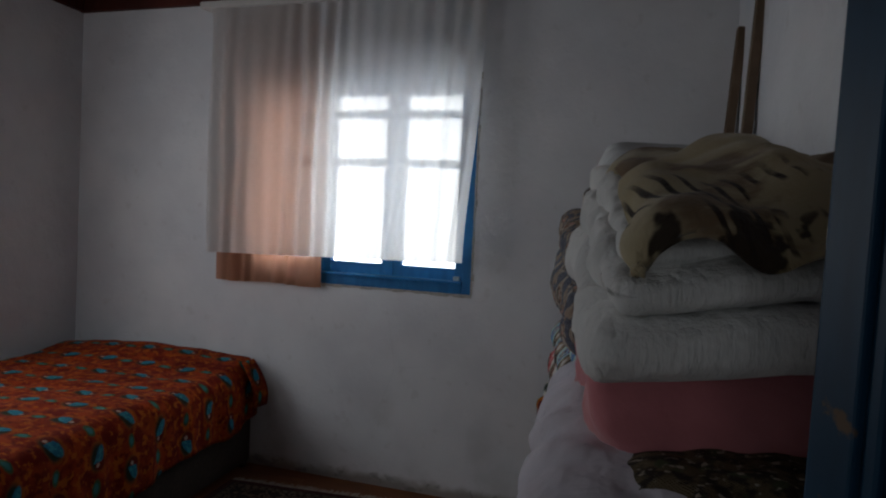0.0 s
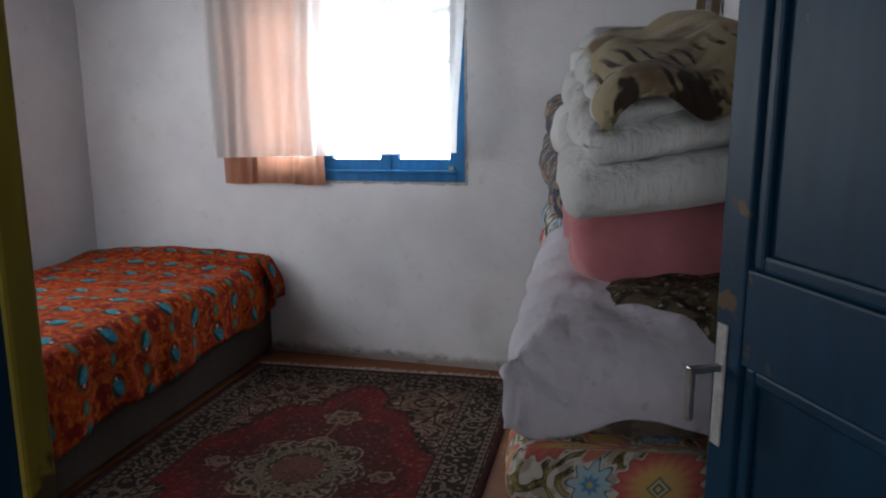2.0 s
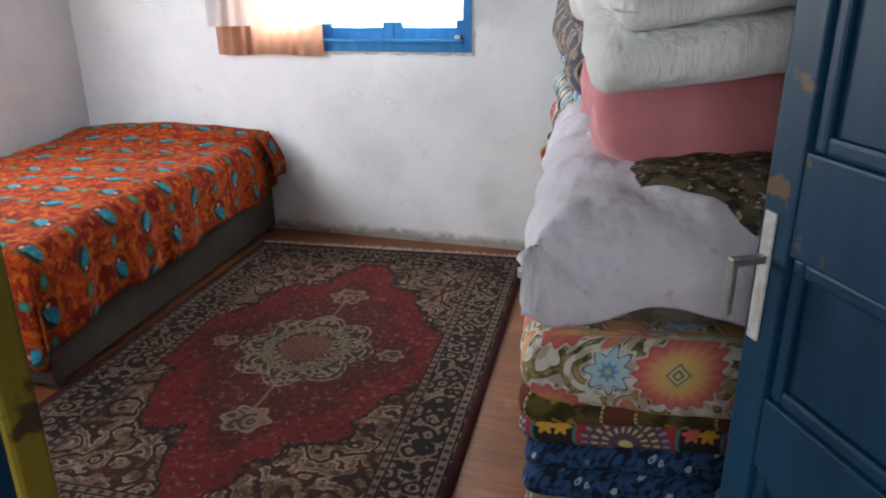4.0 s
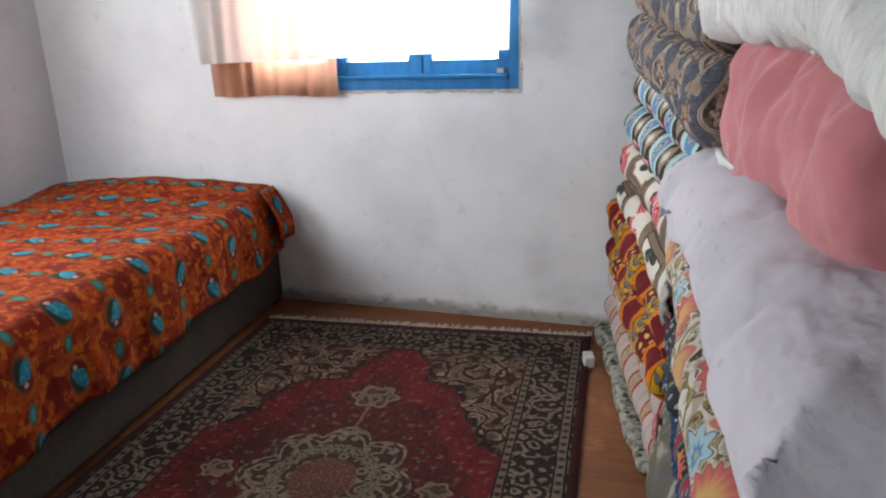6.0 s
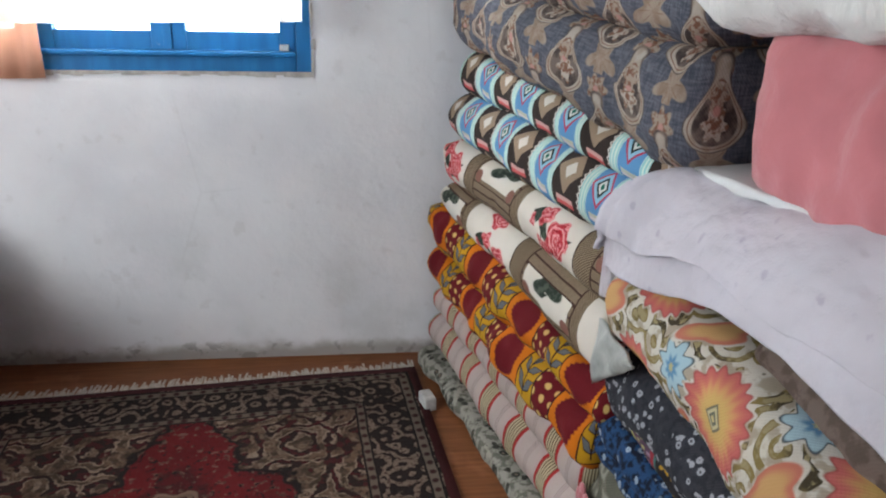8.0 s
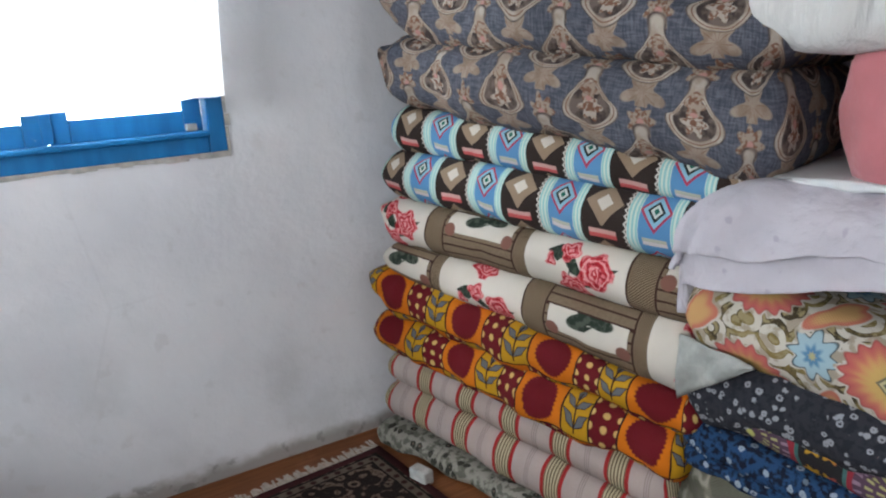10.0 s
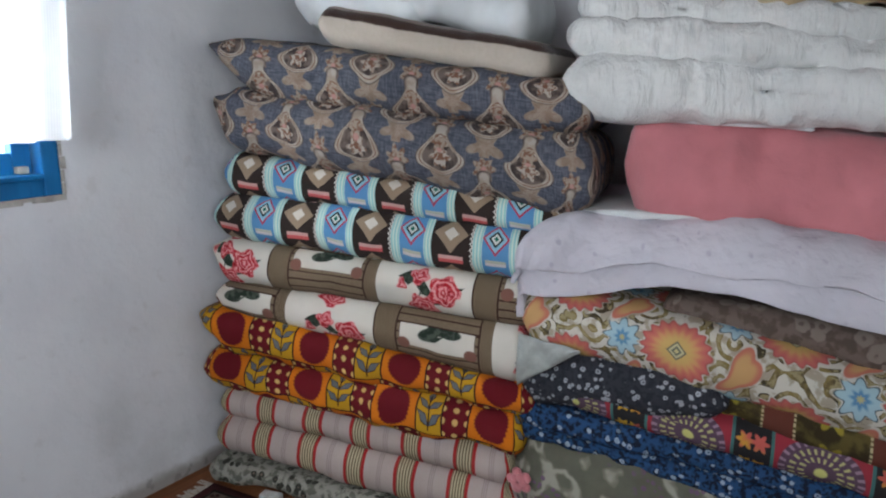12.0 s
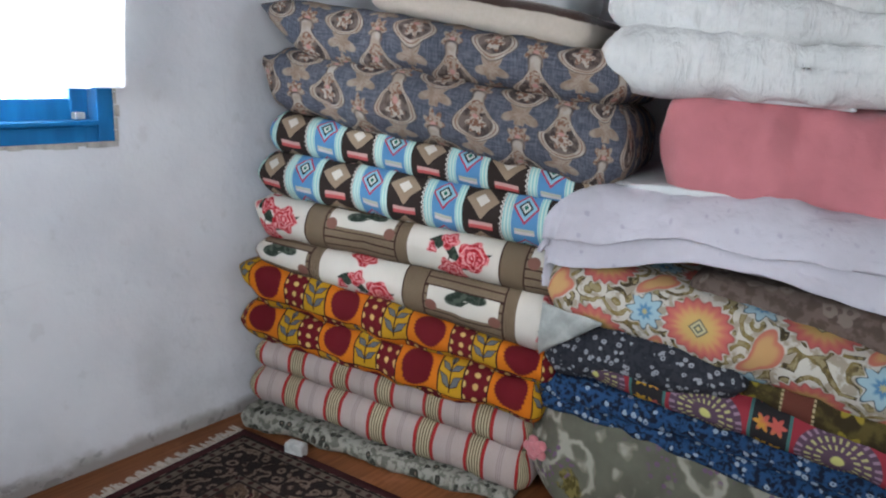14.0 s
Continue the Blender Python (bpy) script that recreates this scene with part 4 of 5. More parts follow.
tagged(part("trim", boxed(((0.0, -0.035, 2.55), (LW - 0.04, -0.002, TOP)), m=ML, bevel=0.006), CEIL_MAT), "red-brown ceiling trim board on the side wall", "trim", kind="structure")

# hall behind the doorway
for nm, lo, hi in (("wall_hall_west", (-1.4, -3.0, 0), (-1.25, -0.122, TOP)), ("wall_hall_east", (1.8, -3.0, 0), (1.95, -0.122, TOP)), ("wall_hall_south", (-1.4, -3.15, 0), (1.95, -3.0, TOP))):
    tagged(part(nm, boxed((lo, hi)), PLASTER), "plain plaster wall of the hall outside", "wall", kind="structure")
tagged(part("ceiling_hall", boxed(((-1.5, -3.2, TOP), (2.0, -0.302, TOP + 0.1))), CEIL_MAT), "red-brown wooden hall ceiling", "ceiling", kind="structure")

# daylight beyond the panes
SKYGLOW = glow("bright_overcast_distance", (0.94, 0.98, 1.0), 9.0)
tagged(part("backdrop", boxed(((-5.0, 5.6, -1.5), (2.0, 5.62, 5.0))), SKYGLOW), "bright white daylight outside the window", "backdrop", kind="structure")


# ---------------- window ----------------
def casement(parent, xa, xb, za, zb, y):
    """One glazed leaf with a glazing bar; its parts hang under the window."""
    s = 0.052
    bm = boxed(((xa, y, za), (xa + s, y + 0.04, zb)), ((xb - s, y, za), (xb, y + 0.04, zb)), ((xa + s, y + 0.002, za), (xb - s, y + 0.038, za + 0.07)), ((xa + s, y + 0.002, zb - 0.05), (xb - s, y + 0.038, zb)), bevel=0.004)
    sash = part("sash", bm, BLUE_SASH, parent)
    for bar in (1.675, 1.930):
        part("glazing_bar", boxed(((xa + s, y + 0.006, bar), (xb - s, y + 0.034, bar + 0.040)), bevel=0.003), BLUE_SASH, sash)
    for lo, hi in ((za + 0.07, 1.675), (1.715, 1.930), (1.970, zb - 0.05)):
        pane = part("pane", boxed(((xa + s - 0.006, y + 0.018, lo - 0.005), (xb - s + 0.006, y + 0.022, hi + 0.005))), GLASS, sash)
        pane.visible_shadow = False


GLASS = bpy.data.materials.new("window_glass")
GLASS.use_nodes = True
g = GLASS.node_tree.nodes["Principled BSDF"]
g.inputs["Transmission Weight"].default_value, g.inputs["Roughness"].default_value, g.inputs["IOR"].default_value = 1.0, 0.02, 1.1
window = empty("window_1", Matrix.Identity(4), "blue painted wooden casement window with white daylight behind", "window", kind="structure")
fy = BACK + 0.004
fw = 0.05
part("window_frame", boxed(((x0, fy, z0), (x0 + fw, fy + 0.12, z1)), ((x1 - fw, fy, z0), (x1, fy + 0.12, z1)), ((x0 + fw, fy + 0.002, z0), (x1 - fw, fy + 0.118, z0 + fw)), ((x0 + fw, fy + 0.002, z1 - fw), (x1 - fw, fy + 0.118, z1)), bevel=0.005), BLUE_SASH, window)
step = (x1 - x0 - 2 * fw) / 3
for i in range(3):
    casement(window, x0 + fw + step * i + 0.004, x0 + fw + step * (i + 1) - 0.004, z0 + fw + 0.004, z1 - fw - 0.004, fy + 0.045)
for i in (1, 2):
    xm = x0 + fw + step * i
    part("meeting_strip", boxed(((xm - 0.014, fy + 0.034, z0 + fw + 0.016), (xm + 0.014, fy + 0.0445, z1 - fw - 0.004)), bevel=0.003), BLUE_SASH, window)
part("window_sill", boxed(((x0 + fw, fy - 0.012, z0 + fw), (x1 - fw, fy + 0.045, z0 + fw + 0.014)), bevel=0.004), BLUE_SASH, window)
part("catch", boxed(((x1 - 0.105, fy + 0.02, z0 + 0.066), (x1 - 0.075, fy + 0.046, z0 + 0.086)), bevel=0.003), RAW_PLASTER, window, "small rusty window catch")
bm = bmesh.new()
rng = random.Random(4)
for i in range(44):
    xx = x0 + (x1 - x0) * i / 44
    box(bm, (xx, BACK - 0.003 - rng.random() * 0.004, z0 - 0.006 - rng.random() * 0.010), (xx + 0.034, BACK + 0.003, z0 + 0.002))
for i in range(30):
    zz = z0 + (z1 - z0) * i / 30
    box(bm, (x1 - 0.002, BACK - 0.003 - rng.random() * 0.004, zz), (x1 + 0.005 + rng.random() * 0.008, BACK + 0.003, zz + 0.034))
part("mortar_edge", bm, RAW_PLASTER, window, "rough bare mortar round the frame")


# ---------------- curtains ----------------
def hanging(bm, xa, xb, y, top, hem, folds, amp, seed, nz=26, taper=0.0):
    """A gathered curtain between xa and xb; hem(f) gives its lower edge."""
    n = int(folds * 10)
    rows, uvs = [], []
    for j in range(nz + 1):
        t = j / nz
        row, ur = [], []
        for i in range(n + 1):
            f = i / n
            z = top + (hem(f) - top) * t
            ph = f * folds * math.tau + seed + 0.9 * math.sin(f * 9 + seed) + 0.5 * math.sin(t * 3 + f * 5)
            a = amp * (0.55 + 0.6 * t) * (0.6 + 0.4 * math.sin(f * 13 + seed * 2))
            row.append((xa + (xb - taper * t - xa) * f + 0.006 * math.sin(t * 7 + f * 30), y + a * math.sin(ph) + 0.003 * math.sin(t * 11 + f * 8), z))
            ur.append((f * (xb - xa) * 1.5, t * (top - hem(f))))
        rows.append(row)
        uvs.append(ur)
    grid_mesh(bm, rows, uvs)
    return bm


rod = empty("curtain_rail", Matrix.Translation((0, 0, 0)), "white plastic curtain rail above the window", "curtain rail")
part("track", boxed(((-2.27, BACK - 0.140, 2.497), (-0.30, BACK - 0.040, 2.532)), bevel=0.006), RAIL, rod)
for xx in (-2.2, -1.3, -0.4):
    part("bracket", boxed(((xx - 0.015, BACK - 0.040, 2.500), (xx + 0.015, BACK, 2.528)), bevel=0.003), RAIL, rod)
cur = empty("curtain", Matrix.Identity(4), "gathered white sheer net curtain over a salmon curtain", "curtain")
part("sheer_panel", hanging(bmesh.new(), -2.205, -0.640, BACK - 0.125, 2.50, lambda f: 1.175 + 0.030 * f, 17, 0.021, 1.0, taper=0.075), SHEER, cur, "white sheer net panel", smooth=True)
part("salmon_panel", hanging(bmesh.new(), -2.185, -1.52, BACK - 0.035, 2.50, lambda f: 1.022 - 0.004 * math.sin(f * 9), 9, 0.013, 2.4), SALMON, cur, "salmon coloured inner curtain", smooth=True)

# ---------------- door ----------------
jamb = empty("door_1", Matrix.Identity(4), "blue wooden door frame edged in ochre yellow paint", "door frame", kind="structure")
part("jamb", boxed(((DOOR[0] - 0.10, -0.064, 0), (DOOR[0], 0.022, 2.08)), bevel=0.006), BLUE_DOOR, jamb)
part("jamb", boxed(((DOOR[1], -0.125, 0), (DOOR[1] + 0.06, 0.022, 2.08)), bevel=0.006), BLUE_DOOR, jamb)
part("head", boxed(((DOOR[0], -0.123, 2.03), (DOOR[1], 0.020, 2.08)), bevel=0.006), BLUE_DOOR, jamb)
part("edge_strip", boxed(((DOOR[0] - 0.024, 0.011, 0), (DOOR[0] + 0.004, 0.040, 2.08)), bevel=0.004), YELLOW, jamb, "chipped ochre yellow edge strip")
part("architrave", boxed(((DOOR[0] - 0.22, -0.155, 0), (DOOR[0] - 0.002, -0.0645, 2.12)), bevel=0.006), YELLOW, jamb, "ochre yellow architrave on the hall side")

HINGE, TURN, LEAF = (0.985, 0.02), 122.4, 0.88
MD = Matrix.Translation((*HINGE, 0)) @ Matrix.Rotation(radians(TURN), 4, "Z") @ Matrix.Translation((0, 0, 1.7)) @ Matrix.Rotation(radians(-1.6), 4, "Y") @ Matrix.Translation((0, 0, -1.7))
door = empty("panelled_door", MD, "dark blue painted panelled wooden door standing ajar", "door")
T = 0.042


def door_piece(name, xa, xb, za, zb, ya=0.0, yb=T, bevel=0.004):
    return part(name, boxed(((xa, ya, za), (xb, yb, zb)), bevel=bevel), BLUE_DOOR, door)


MID = LEAF * 0.52
door_piece("stile", 0.0, 0.085, 0.015, 2.02)
door_piece("stile", LEAF - 0.060, LEAF, 0.015, 2.02)
door_piece("stile", MID - 0.042, MID + 0.042, 1.13, 1.90)
for za, zb in ((0.015, 0.20), (0.66, 0.775), (0.99, 1.13), (1.90, 2.02)):
    door_piece("rail", 0.085, LEAF - 0.060, za, zb, 0.002, T - 0.002)
for xa, xb, za, zb in ((0.085, LEAF - 0.060, 0.20, 0.66), (0.085, LEAF - 0.060, 0.775, 0.99), (0.085, MID - 0.042, 1.13, 1.90), (MID + 0.042, LEAF - 0.060, 1.13, 1.90)):
    door_piece("panel", xa - 0.004, xb + 0.004, za - 0.004, zb + 0.004, 0.016, 0.024, 0.002)
    w = 0.024
    for lo, hi in (((xa, za), (xa + w, zb)), ((xb - w, za), (xb, zb)), ((xa + w, za), (xb - w, za + w)), ((xa + w, zb - w), (xb - w, zb))):
        door_piece("moulding", lo[0], hi[0], lo[1], hi[1], 0.0245, 0.034, 0.006)
lock = part("lock_plate", boxed(((LEAF - 0.032, T, 0.85), (LEAF - 0.010, T + 0.004, 1.04)), bevel=0.0015), PLATE, door, "worn white lock plate")
bm = boxed(((LEAF - 0.028, T + 0.004, 0.967), (LEAF - 0.015, T + 0.056, 0.979)), ((LEAF - 0.028, T + 0.046, 0.895), (LEAF - 0.014, T + 0.056, 0.979)), bevel=0.003)
part("handle", bm, CHROME, lock, "dull chrome lever hanging down")
part("lock_strip", boxed(((LEAF, 0.009, 0.83), (LEAF + 0.003, 0.033, 1.06)), bevel=0.001), CHROME, door, "dull metal strip on the door's edge")

# ---------------- rug ----------------
RUG_C, RUG_T, RUG_W, RUG_L = (-1.00, 2.02), 5.6, 0.755, 1.18
M_RUG = pose(RUG_C[0], RUG_C[1], 0, 0, 0, RUG_T)
rug = empty("rug", M_RUG, "red and black oriental rug with a lobed medallion", "rug")
bm = bmesh.new()
rows, uvs = [], []
nr, nc = 60, 36
for i in range(nr + 1):
    row, ur = [], []
    for j in range(nc + 1):
        xx, yy = -RUG_W + 2 * RUG_W * j / nc, -RUG_L + 2 * RUG_L * i / nr
        lift = 0.010 + 0.0025 * noise.noise(Vector((xx * 2.2, yy * 2.2, 0.3)))
        row.append((xx, yy + 0.008 * noise.noise(Vector((xx * 4, yy, 1.0))), lift))
        ur.append((xx, yy))
    rows.append(row)
    uvs.append(ur)
grid_mesh(bm, rows, uvs)
pile = part("woven_field", bm, rug_print(RUG_W, RUG_L), rug, smooth=True)
mod = pile.modifiers.new("thickness", "SOLIDIFY")
mod.thickness, mod.offset = 0.008, -1.0
rng = random.Random(7)
for sgn in (1, -1):
    bm = bmesh.new()
    for i in range(230):
        xx = -RUG_W + 2 * RUG_W * (i + rng.random() * 0.5) / 230
        ln, sk = 0.030 + 0.040 * rng.random(), 0.020 * (rng.random() - 0.5)
        y0 = sgn * (RUG_L - 0.004)
        a, b, c = (xx, y0, 0.0075), (xx + sk * 0.5, y0 + sgn * ln * 0.55, 0.006), (xx + sk, y0 + sgn * ln, 0.0035)
        w = 0.0038
        vs = [bm.verts.new((p[0] + d * w, p[1], p[2])) for p in (a, b, c) for d in (-1, 1)]
        bm.faces.new((vs[0], vs[1], vs[3], vs[2]))
        bm.faces.new((vs[2], vs[3], vs[5], vs[4]))
    thicken(part("fringe", bm, FRINGE, rug, "matted cotton fringe"), 0.002)["kind"] = "stuff"

# ---------------- bed ----------------
BED_M = Matrix.Translation((-1.925, 3.38, 0)) @ Matrix.Rotation(radians(6.6), 4, "Z")
BW, BL, BH = 1.14, 1.93, 0.560
divan = empty("divan_bed", BED_M, "low divan bed with a dark brown vinyl base", "bed")
part("base", boxed(((-BW, -BL, 0.03), (0.0, -0.012, 0.34)), bevel=0.012), BEDBASE, divan)
for xx in (-BW + 0.02, -0.06):
    for yy in (-BL + 0.02, -0.07):
        part("foot", boxed(((xx, yy, 0.0), (xx + 0.05, yy + 0.05, 0.03)), bevel=0.004), BEDBASE, divan)
part("mattress", boxed(((-BW + 0.01, -BL + 0.01, 0.34), (-0.015, -0.02, BH - 0.012)), bevel=0.035), WHITEQ, divan)
bm = bmesh.new()
hump = lambda fa, fb: BH + 0.045 * math.exp(-((fb - 0.03) / 0.10) ** 2) * (1 if fa < 0.96 else 0.6) + 0.018 * math.sin(fa * 3.1) + 0.012 * math.sin(fb * 7 + fa * 4)
bm = draped(bm, (0, 0, 0), (1, 0, 0), (0, -1, 0), BW + 0.035, BL + 0.03, lambda fb: 0.255 + 0.055 * min(1, fb * 1.6) + 0.015 * math.sin(fb * 14), lambda fa: 0.40, hump, 0.07, 3, 0.010, over=0.02)
bmesh.ops.translate(bm, verts=bm.verts, vec=(-BW - 0.005, -0.012, 0))
cover = part("bedspread", bm, BED, None, smooth=True)
cover.matrix_world = BED_M
thicken(cover, 0.006)
tagged(cover, "orange fleece bedspread with turquoise birds draped over the bed", "bedspread")

rows, uvs = [], []
for i in range(9):
    f = i / 8
    rows.append([Vector((0.012 + 0.085 * math.sin(g_ * 1.9) - 0.02 * f * g_, -0.035 - 0.13 * f - 0.02 * math.sin(g_ * 5), 0.600 - 0.245 * g_ ** 1.5)) for g_ in [j / 12 for j in range(13)]])
    uvs.append([(1.14 + 0.28 * j / 12, 0.035 + 0.13 * f) for j in range(13)])
bm = bmesh.new()
grid_mesh(bm, rows, uvs)
thicken(part("corner_flap", bm, BED, cover, "corner of the bedspread sticking out", smooth=True), 0.006)

# ---------------- stacked bedding by the window wall ----------------
O1, D1 = Vector((-0.06, 2.26, 0)), Vector((-0.26, 0.965, 0)).normalized()
N1 = Vector((D1.y, -D1.x, 0))
O2, D2 = Vector((0.147, 1.17, 0)), Vector((-0.168, 0.986, 0)).normalized()
N2 = Vector((D2.y, -D2.x, 0))


def place(stack, s, d, z):
    o, a, n = (O1, D1, N1) if stack == 1 else (O2, D2, N2)
    p = o + a * s + n * d
    return Vector((p.x, p.y, z))


def bedding(name, label, category, stack, material, folds, depth=0.56, seed=1, shift=0.13, phase=(), tip=(), **opts):
    """A folded piece of bedding; each fold: part name, s and low and high z at one end, the same at the other, and how far back its front lies."""
    root = None
    for i, (pname, sa, la, ha, sb, lb, hb, d) in enumerate(folds):
        if stack == 1 and ha > 0.12:
            la, ha = (z - 0.018 + 0.022 * z for z in (la, ha))
            lb, hb = (max(0.012, z - 0.056 + 0.018 * z) for z in (lb, hb))
        dA = dB = d
        if stack == 1:
            # the pile leans back against the wall as it rises
            backA, backB = 0.005 + 0.070 * (la + ha) / 2, 0.030 * (lb + hb) / 2
            dA, dB, sa, sb = d + backA, d + backB, sa + 0.6 * backA, sb + 0.22 * backB
            la, ha = (max(0.0, z + (z - 1.36) * backA / 1.92) for z in (la, ha))
            lb, hb = (max(0.0, z + (z - 1.36) * backB / 1.92) for z in (lb, hb))
        elif lb < 0.9:
            dB = d - 0.085
        A, B = place(stack, sa, dA, (la + ha) / 2), place(stack, sb, dB, (lb + hb) / 2)
        if root is None:
            root = empty(name, Matrix.Translation((B.x, B.y, min(la, lb))), label, category, "stacked bedding")
        n = N1 if stack == 1 else N2
        bm = fold_of_cloth(bmesh.new(), A, B, n, depth, (ha - la) * 1.03, (hb - lb) * 1.03, seed + i * 5, u0=phase[i][0] if phase else shift * (1 - i), v0=phase[i][1] if phase else 0.0, flip=phase[i][2] if phase else 1.0, tip=tip[i] if tip else 0.0, **opts)
        bmesh.ops.translate(bm, verts=bm.verts, vec=-root.matrix_world.translation)
        part(pname, bm, material, root, smooth=True)
    return root


bedding("folded_cloth", "green and white floral cloth spread under the stack", "cloth", 1, BASEFL, [("fold", 1.09, 0.0, 0.085, 0.05, 0.0, 0.034, -0.022)], 0.6, 11, end=0.03, puff=0.012, wave=0.006)
bedding("striped_mattress", "folded mattress in red and cream striped ticking", "mattress", 1, STRIPED,
        [("lower_fold", 1.07, 0.112, 0.250, 0.005, 0.068, 0.212, 0.0), ("upper_fold", 1.05, 0.245, 0.355, 0.015, 0.207, 0.325, 0.008)], seed=2, wave=0.004, phase=((0.077, 0.0, 1), (0.073, 0.0, 1)))
bedding("printed_mattress", "folded floor mattress in orange and maroon block print", "mattress", 1, ORANGE,
        [("lower_fold", 1.10, 0.352, 0.490, -0.02, 0.322, 0.450, -0.015), ("upper_fold", 1.10, 0.485, 0.640, -0.04, 0.445, 0.532, -0.010)], seed=21, puff=0.016, tip=(0.0, 0.12), phase=((0.347, 0.0, -1), (0.098, 0.0, 1)))
bedding("rose_mattress", "folded mattress printed with red roses and brown panels", "mattress", 1, ROSE,
        [("lower_fold", 1.04, 0.630, 0.720, -0.015, 0.530, 0.722, -0.005), ("upper_fold", 1.04, 0.715, 0.862, -0.03, 0.715, 0.840, 0.0)], seed=33, tip=(0.0, 0.05), phase=((0.264, 0.055, 1), (-0.06, 0.0, 1)))
bedding("kilim_mattress", "folded mattress in blue and black kilim pattern", "mattress", 1, KILIM,
        [("lower_fold", 1.03, 0.860, 1.010, -0.09, 0.838, 0.985, 0.0), ("upper_fold", 0.99, 1.005, 1.135, -0.12, 0.970, 1.060, 0.02)], seed=44, phase=((-0.013, 0.0, 1), (-0.044, 0.0, 1)))
bedding("damask_mattress", "thick folded mattress in grey-blue damask", "mattress", 1, DAMASK,
        [("lower_fold", 0.99, 1.135, 1.335, -0.19, 1.030, 1.250, -0.035), ("upper_fold", 1.01, 1.325, 1.480, -0.18, 1.240, 1.385, -0.02)], seed=55, puff=0.018, end=0.09, tip=(0.05, 0.20), phase=((-0.025, -0.02, 1), (-0.089, -0.08, 1)))
bedding("cream_blanket", "folded cream wool blanket with brown borders", "blanket", 1, CREAM, [("fold", 0.63, 1.452, 1.560, -0.05, 1.388, 1.480, 0.03)], 0.5, 66)
bedding("white_pillow", "plump white pillow on top of the mattress stack", "pillow", 1, WHITEP, [("cushion", 0.76, 1.50, 1.66, 0.35, 1.545, 1.66, 0.12)], 0.45, 71, puff=0.02)
bedding("white_pillow", "pale blue-white pillow lying over the folded blanket", "pillow", 1, WHITEP, [("cushion", 0.42, 1.545, 1.70, 0.02, 1.475, 1.66, 0.06)], 0.45, 75, puff=0.02)
block = part("white_block", boxed(((-0.035, -0.02, 0), (0.035, 0.02, 0.045)), bevel=0.006), PLATE)
block.matrix_world = Matrix.Translation(place(1, 0.80, -0.075, 0.0)) @ Matrix.Rotation(radians(105), 4, "Z")
tagged(block, "small white block on the floor against the stack", "block")

# ---------------- second stack, nearer the door ----------------
bundle = bedding("floral_bag", "faded green floral cloth bundle with pink roses", "bundle", 2, GREENFL, [("bulge", 1.16, 0.0, 0.385, -0.05, 0.0, 0.29, -0.02)], 0.6, 101, puff=0.03, end=0.12, front=0.4)
bm = bmesh.new()
for i in range(5):
    for ring, rad, lift in ((0, 0.026, 0.0), (1, 0.014, 0.008)):
        ang = math.tau * i / 5 + ring * 0.6
        bmesh.ops.create_icosphere(bm, subdivisions=2, radius=0.016 - 0.004 * ring, matrix=Matrix.Translation((-lift, math.cos(ang) * rad, math.sin(ang) * rad)) @ Matrix.Diagonal((0.45, 1.1, 1.1, 1)))
bmesh.ops.translate(bm, verts=bm.verts, vec=place(2, 1.105, -0.012, 0.20) - bundle.matrix_world.translation)
part("rose", bm, PINK, bundle, "crumpled pink cloth rose", smooth=True)
bedding("blue_quilt", "folded quilt in dark blue small flowers", "quilt", 2, BLUEFL, [("lower_fold", 1.14, 0.335, 0.380, -0.08, 0.245, 0.322, 0.0), ("upper_fold", 1.13, 0.372, 0.440, -0.07, 0.312, 0.385, 0.004)], 0.6, 111, puff=0.012)
bedding("black_quilt", "folded quilt in black cloth with white sprigs", "quilt", 2, BLACKFL, [("fold", 1.125, 0.40, 0.640, 0.55, 0.52, 0.60, 0.005)], 0.55, 121, puff=0.014)
bedding("medallion_quilt", "folded quilt with red stripes and round medallions", "quilt", 2, MEDAL, [("fold", 0.98, 0.440, 0.560, -0.06, 0.365, 0.470, -0.012)], 0.58, 131, puff=0.012, phase=((0.131, 0.02, 1),))
bedding("olive_quilt", "folded quilt in olive and rust print", "quilt", 2, OLIVE, [("fold", 0.78, 0.540, 0.610, -0.07, 0.430, 0.525, -0.006)], 0.58, 141, puff=0.012)
bedding("flower_quilt", "folded quilt with large orange and yellow flowers", "quilt", 2, FLOWER, [("fold", 1.12, 0.615, 0.805, -0.10, 0.490, 0.668, -0.01)], 0.6, 151, puff=0.014, phase=((0.404, 0.10, 1),))
bedding("brown_cloth", "dusty brown cloth folded on the flowered quilt", "cloth", 2, BROWNCL, [("fold", 0.74, 0.730, 0.800, -0.02, 0.650, 0.78, 0.045)], 0.50, 161, puff=0.012)
rows, uvs = [], []
for i in range(15):
    f = i / 14
    hi, lo = 0.655 - 0.015 * f, 0.500 + 0.135 * f
    rows.append([place(2, 1.122 - 0.185 * f, -0.004 - 0.022 * f - 0.008 * math.sin(g_ * 3.1) + 0.005 * math.sin(f * 11 + g_ * 6), hi + (lo - hi) * g_) for g_ in [j / 10 for j in range(11)]])
    uvs.append([(0.185 * f, j * 0.015) for j in range(11)])
bm = bmesh.new()
grid_mesh(bm, rows, uvs)
tagged(thicken(part("satin_cloth", bm, GREENSATIN, None, smooth=True), 0.006), "corner of pale green satin cloth wedged between quilts", "cloth")

def splay(bm, length):
    """Lets a cloth bulge further into the room towards the door."""
    for v in bm.verts:
        f = max(0.0, min(1.0, v.co.dot(-D2) / length))
        v.co -= N2 * (0.070 * f * min(1.0, max(0.0, v.co.dot(-N2) / 0.5)))


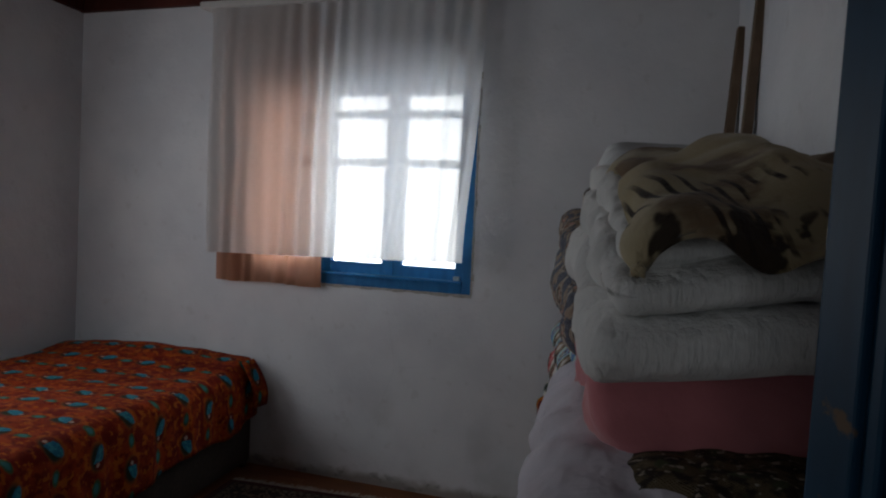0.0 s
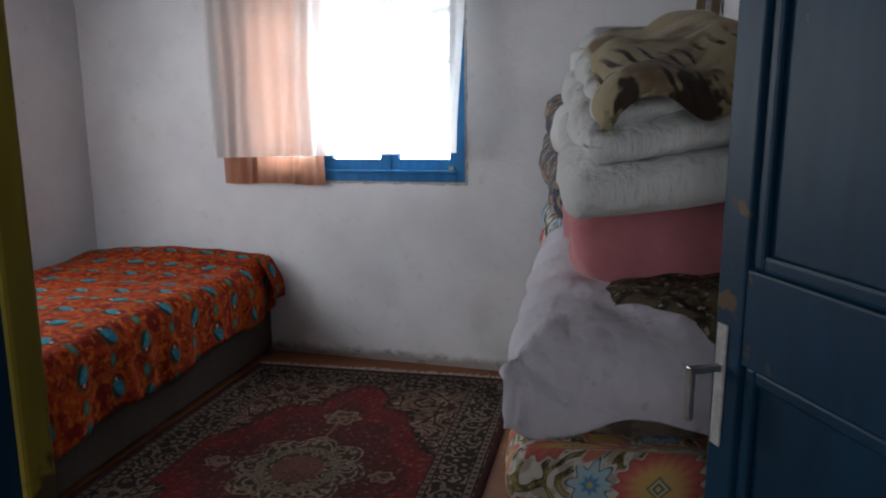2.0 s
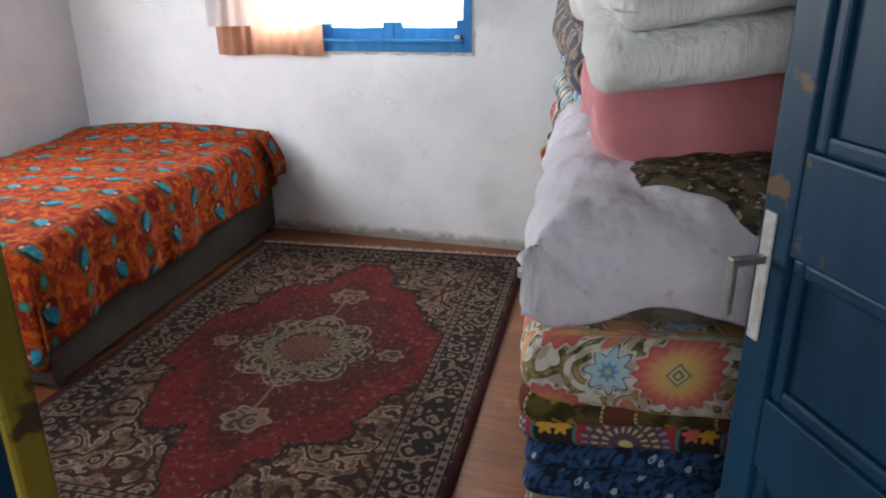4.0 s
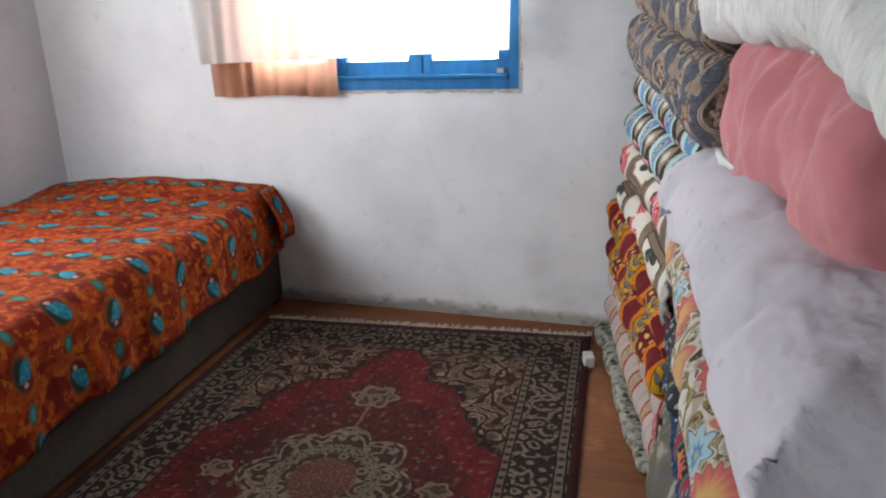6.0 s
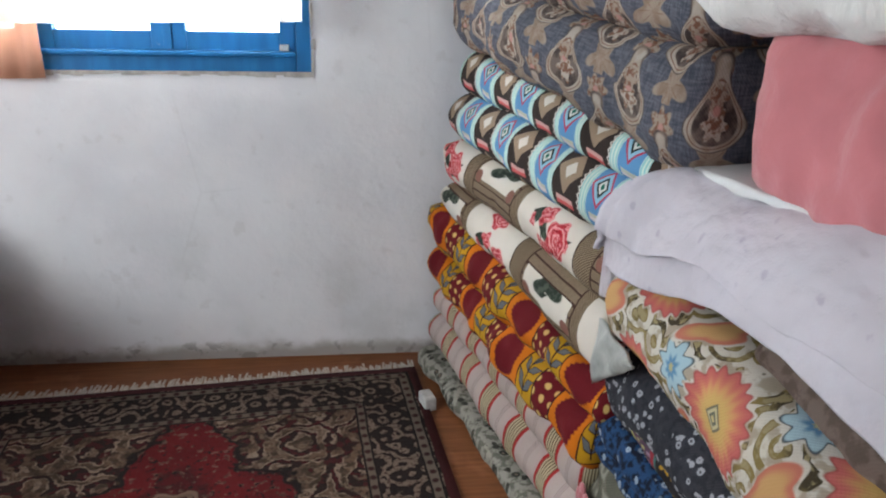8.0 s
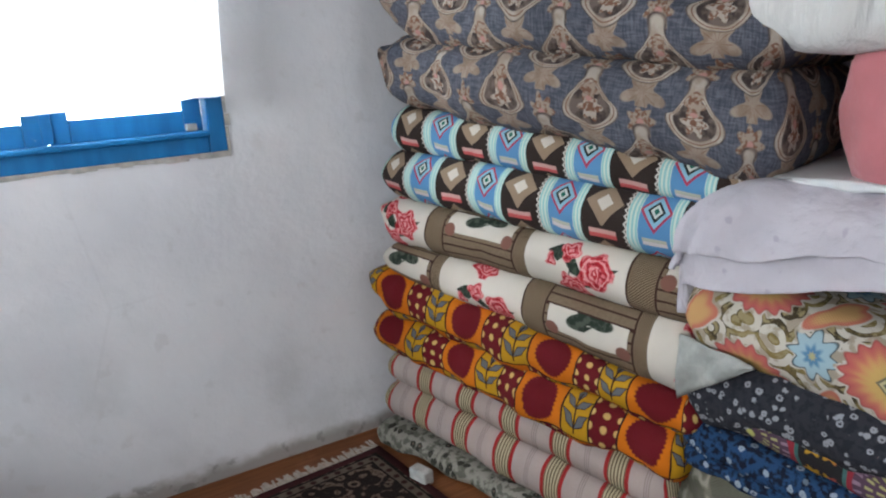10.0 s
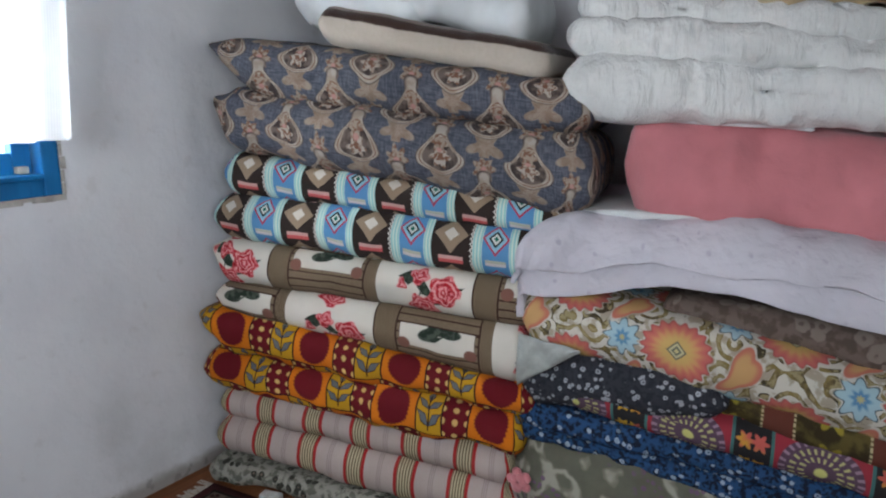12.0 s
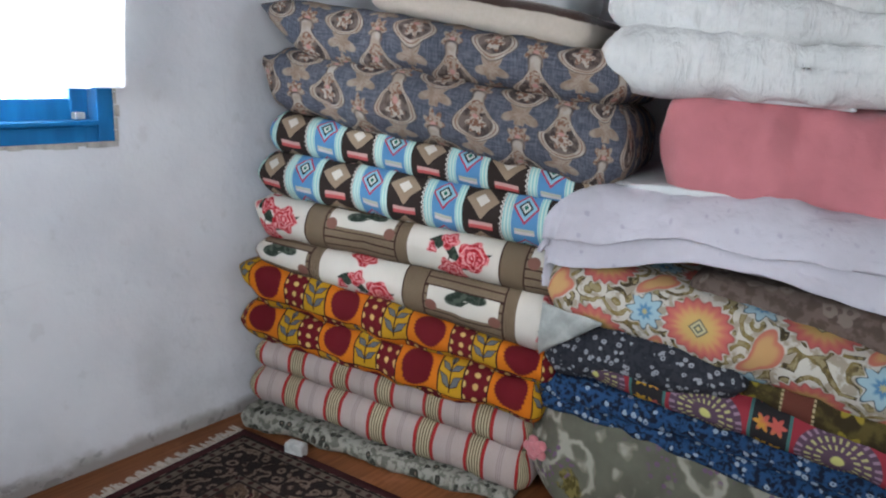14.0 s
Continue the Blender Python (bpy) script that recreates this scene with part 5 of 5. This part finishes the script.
LAV_TOP = lambda fa, fb: 1.010 - 0.085 * max(0.0, fb - 0.45) ** 1.2 / 0.6 + 0.008 * math.sin(fb * 9 + fa * 4)
bm = draped(bmesh.new(), (0, 0, 0), -N2, -D2, 0.580, 1.245, lambda fb: 0.085 - 0.045 * math.sin(fb * 2.6) + 0.012 * math.sin(fb * 17), lambda fa: 0.135 + 0.03 * math.sin(fa * 9), LAV_TOP, 0.15, 5, 0.014, nh=24, over=0.05, hang_b0=lambda fa: 0.16 + 0.03 * math.sin(fa * 11), crumple=2.2)
splay(bm, 1.245)
bmesh.ops.translate(bm, verts=bm.verts, vec=place(2, 1.125, 0.555, 0.0))
lav = thicken(part("lavender_sheet", bm, LAV, None, smooth=True), 0.012)
tagged(lav, "pale lavender cotton sheet draped over the folded quilts", "sheet")
bm = draped(bmesh.new(), (0, 0, 0), -N2, -D2, 0.562, 1.225, lambda fb: 0.135 - 0.050 * math.sin(fb * 2.4) + 0.014 * math.sin(fb * 11 + 1), lambda fa: 0.09, lambda fa, fb: LAV_TOP(fa, fb) - 0.022, 0.14, 15, 0.006, nh=24, over=0.02, hang_b0=lambda fa: 0.20 + 0.03 * math.sin(fa * 9), crumple=1.4)
splay(bm, 1.225)
bmesh.ops.translate(bm, verts=bm.verts, vec=place(2, 1.118, 0.555, 0.0))
tagged(thicken(part("lavender_undersheet", bm, LAV, None, smooth=True), 0.008), "second lavender sheet showing below the upper hem", "sheet")
bedding("folded_mattress", "folded mattress wrapped in pale lavender cotton", "mattress", 2, LAV, [("fold", 1.09, 0.835, 0.965, -0.03, 0.80, 0.885, 0.05)], 0.5, 171)
bedding("white_sheet", "white sheet folded under the pink blanket", "sheet", 2, WHITEP, [("fold", 0.97, 1.006, 1.020, 0.50, 1.002, 1.016, 0.052)], 0.40, 175, puff=0.010, end=0.03)
bedding("pink_blanket", "thick folded pink flannel blanket", "blanket", 2, PINK, [("fold", 0.872, 1.005, 1.285, 0.150, 0.935, 1.235, 0.055)], 0.46, 181, droop=0.015, puff=0.028, end=0.10, front=0.34)
pink = bpy.data.objects["pink_blanket"]
bm = fold_of_cloth(bmesh.new(), place(2, 0.80, 0.088, 1.268), place(2, 0.42, 0.088, 1.244), N2, 0.12, 0.014, 0.014, 7, end=0.012, puff=0.006, n=40)
bmesh.ops.translate(bm, verts=bm.verts, vec=-pink.matrix_world.translation)
part("binding", bm, WHITEP, pink, "white binding along the upper edge", smooth=True)
bedding("white_quilt", "puffy white cotton quilt folded on the pink blanket", "quilt", 2, WHITEQ,
        [("lower_fold", 1.045, 1.262, 1.440, -0.12, 1.232, 1.350, 0.02), ("middle_fold", 1.040, 1.430, 1.528, -0.10, 1.335, 1.430, 0.04), ("upper_fold", 1.02, 1.512, 1.598, -0.05, 1.415, 1.485, 0.075)], 0.5, 191, puff=0.020, end=0.11, front=0.5, gather=0.011, n=170, droop=0.085, heave=0.14)
LEO_TOP = lambda fa, fb: 1.604 - 0.115 * fb - 0.075 * fb ** 4 + 0.045 * math.exp(-((fa - 0.45) / 0.30) ** 2 - ((fb - 0.60) / 0.28) ** 2) + 0.012 * math.sin(fa * 11 + fb * 5)
bm = draped(bmesh.new(), (0, 0, 0), -N2, -D2, 0.465, 0.79, lambda fb: 0.02 + 0.015 * math.sin(fb * 9), lambda fa: 0.020 + 0.02 * math.sin(fa * 13), LEO_TOP, 0.06, 4, 0.007, na=44, nb=80, over=0.05, crumple=3.2)
bmesh.ops.translate(bm, verts=bm.verts, vec=place(2, 0.655, 0.56, 0.0))
leo = thicken(part("animal_print_blanket", bm, LEO, None, smooth=True), 0.014)
tagged(leo, "cream and brown animal print fleece thrown over the white quilt", "blanket")
bm = draped(bmesh.new(), (0, 0, 0), -N2, -D2, 0.50, 0.31, lambda fb: 0.02, lambda fa: 0.13 - 0.20 * fa, lambda fa, fb: 0.985 - 0.030 * fb + 0.028 * (1 - fa), 0.15, 8, 0.008, na=24, nb=24, nh=20, over=0.05, crumple=2.0)
for v in bm.verts:
    v.co += D2 * (v.co.dot(-D2) * 0.62 * max(0.0, v.co.dot(-N2) / 0.50) ** 1.3)
bmesh.ops.translate(bm, verts=bm.verts, vec=place(2, 0.165, 0.56, 0.0))
dark = thicken(part("dark_sprinkled_cloth", bm, DARKFL, None, smooth=True), 0.012)
tagged(dark, "dark brown sprinkled cloth hanging from under the pink blanket", "cloth")

# ---------------- timber against the wall ----------------
for xx, yy, zt, lean, w in ((0.345, 3.27, 2.29, 3.4, 0.055), (0.425, 2.95, 2.60, 2.6, 0.05)):
    plank = part("timber_plank", boxed(((-0.018, -w / 2, 0), (0.018, w / 2, zt)), bevel=0.004), OLD_WOOD)
    plank.matrix_world = pose(xx, yy, 0.0, 0, lean, 8)
    tagged(plank, "tall grey-brown timber plank leaning on the wall", "plank", "leaning planks")
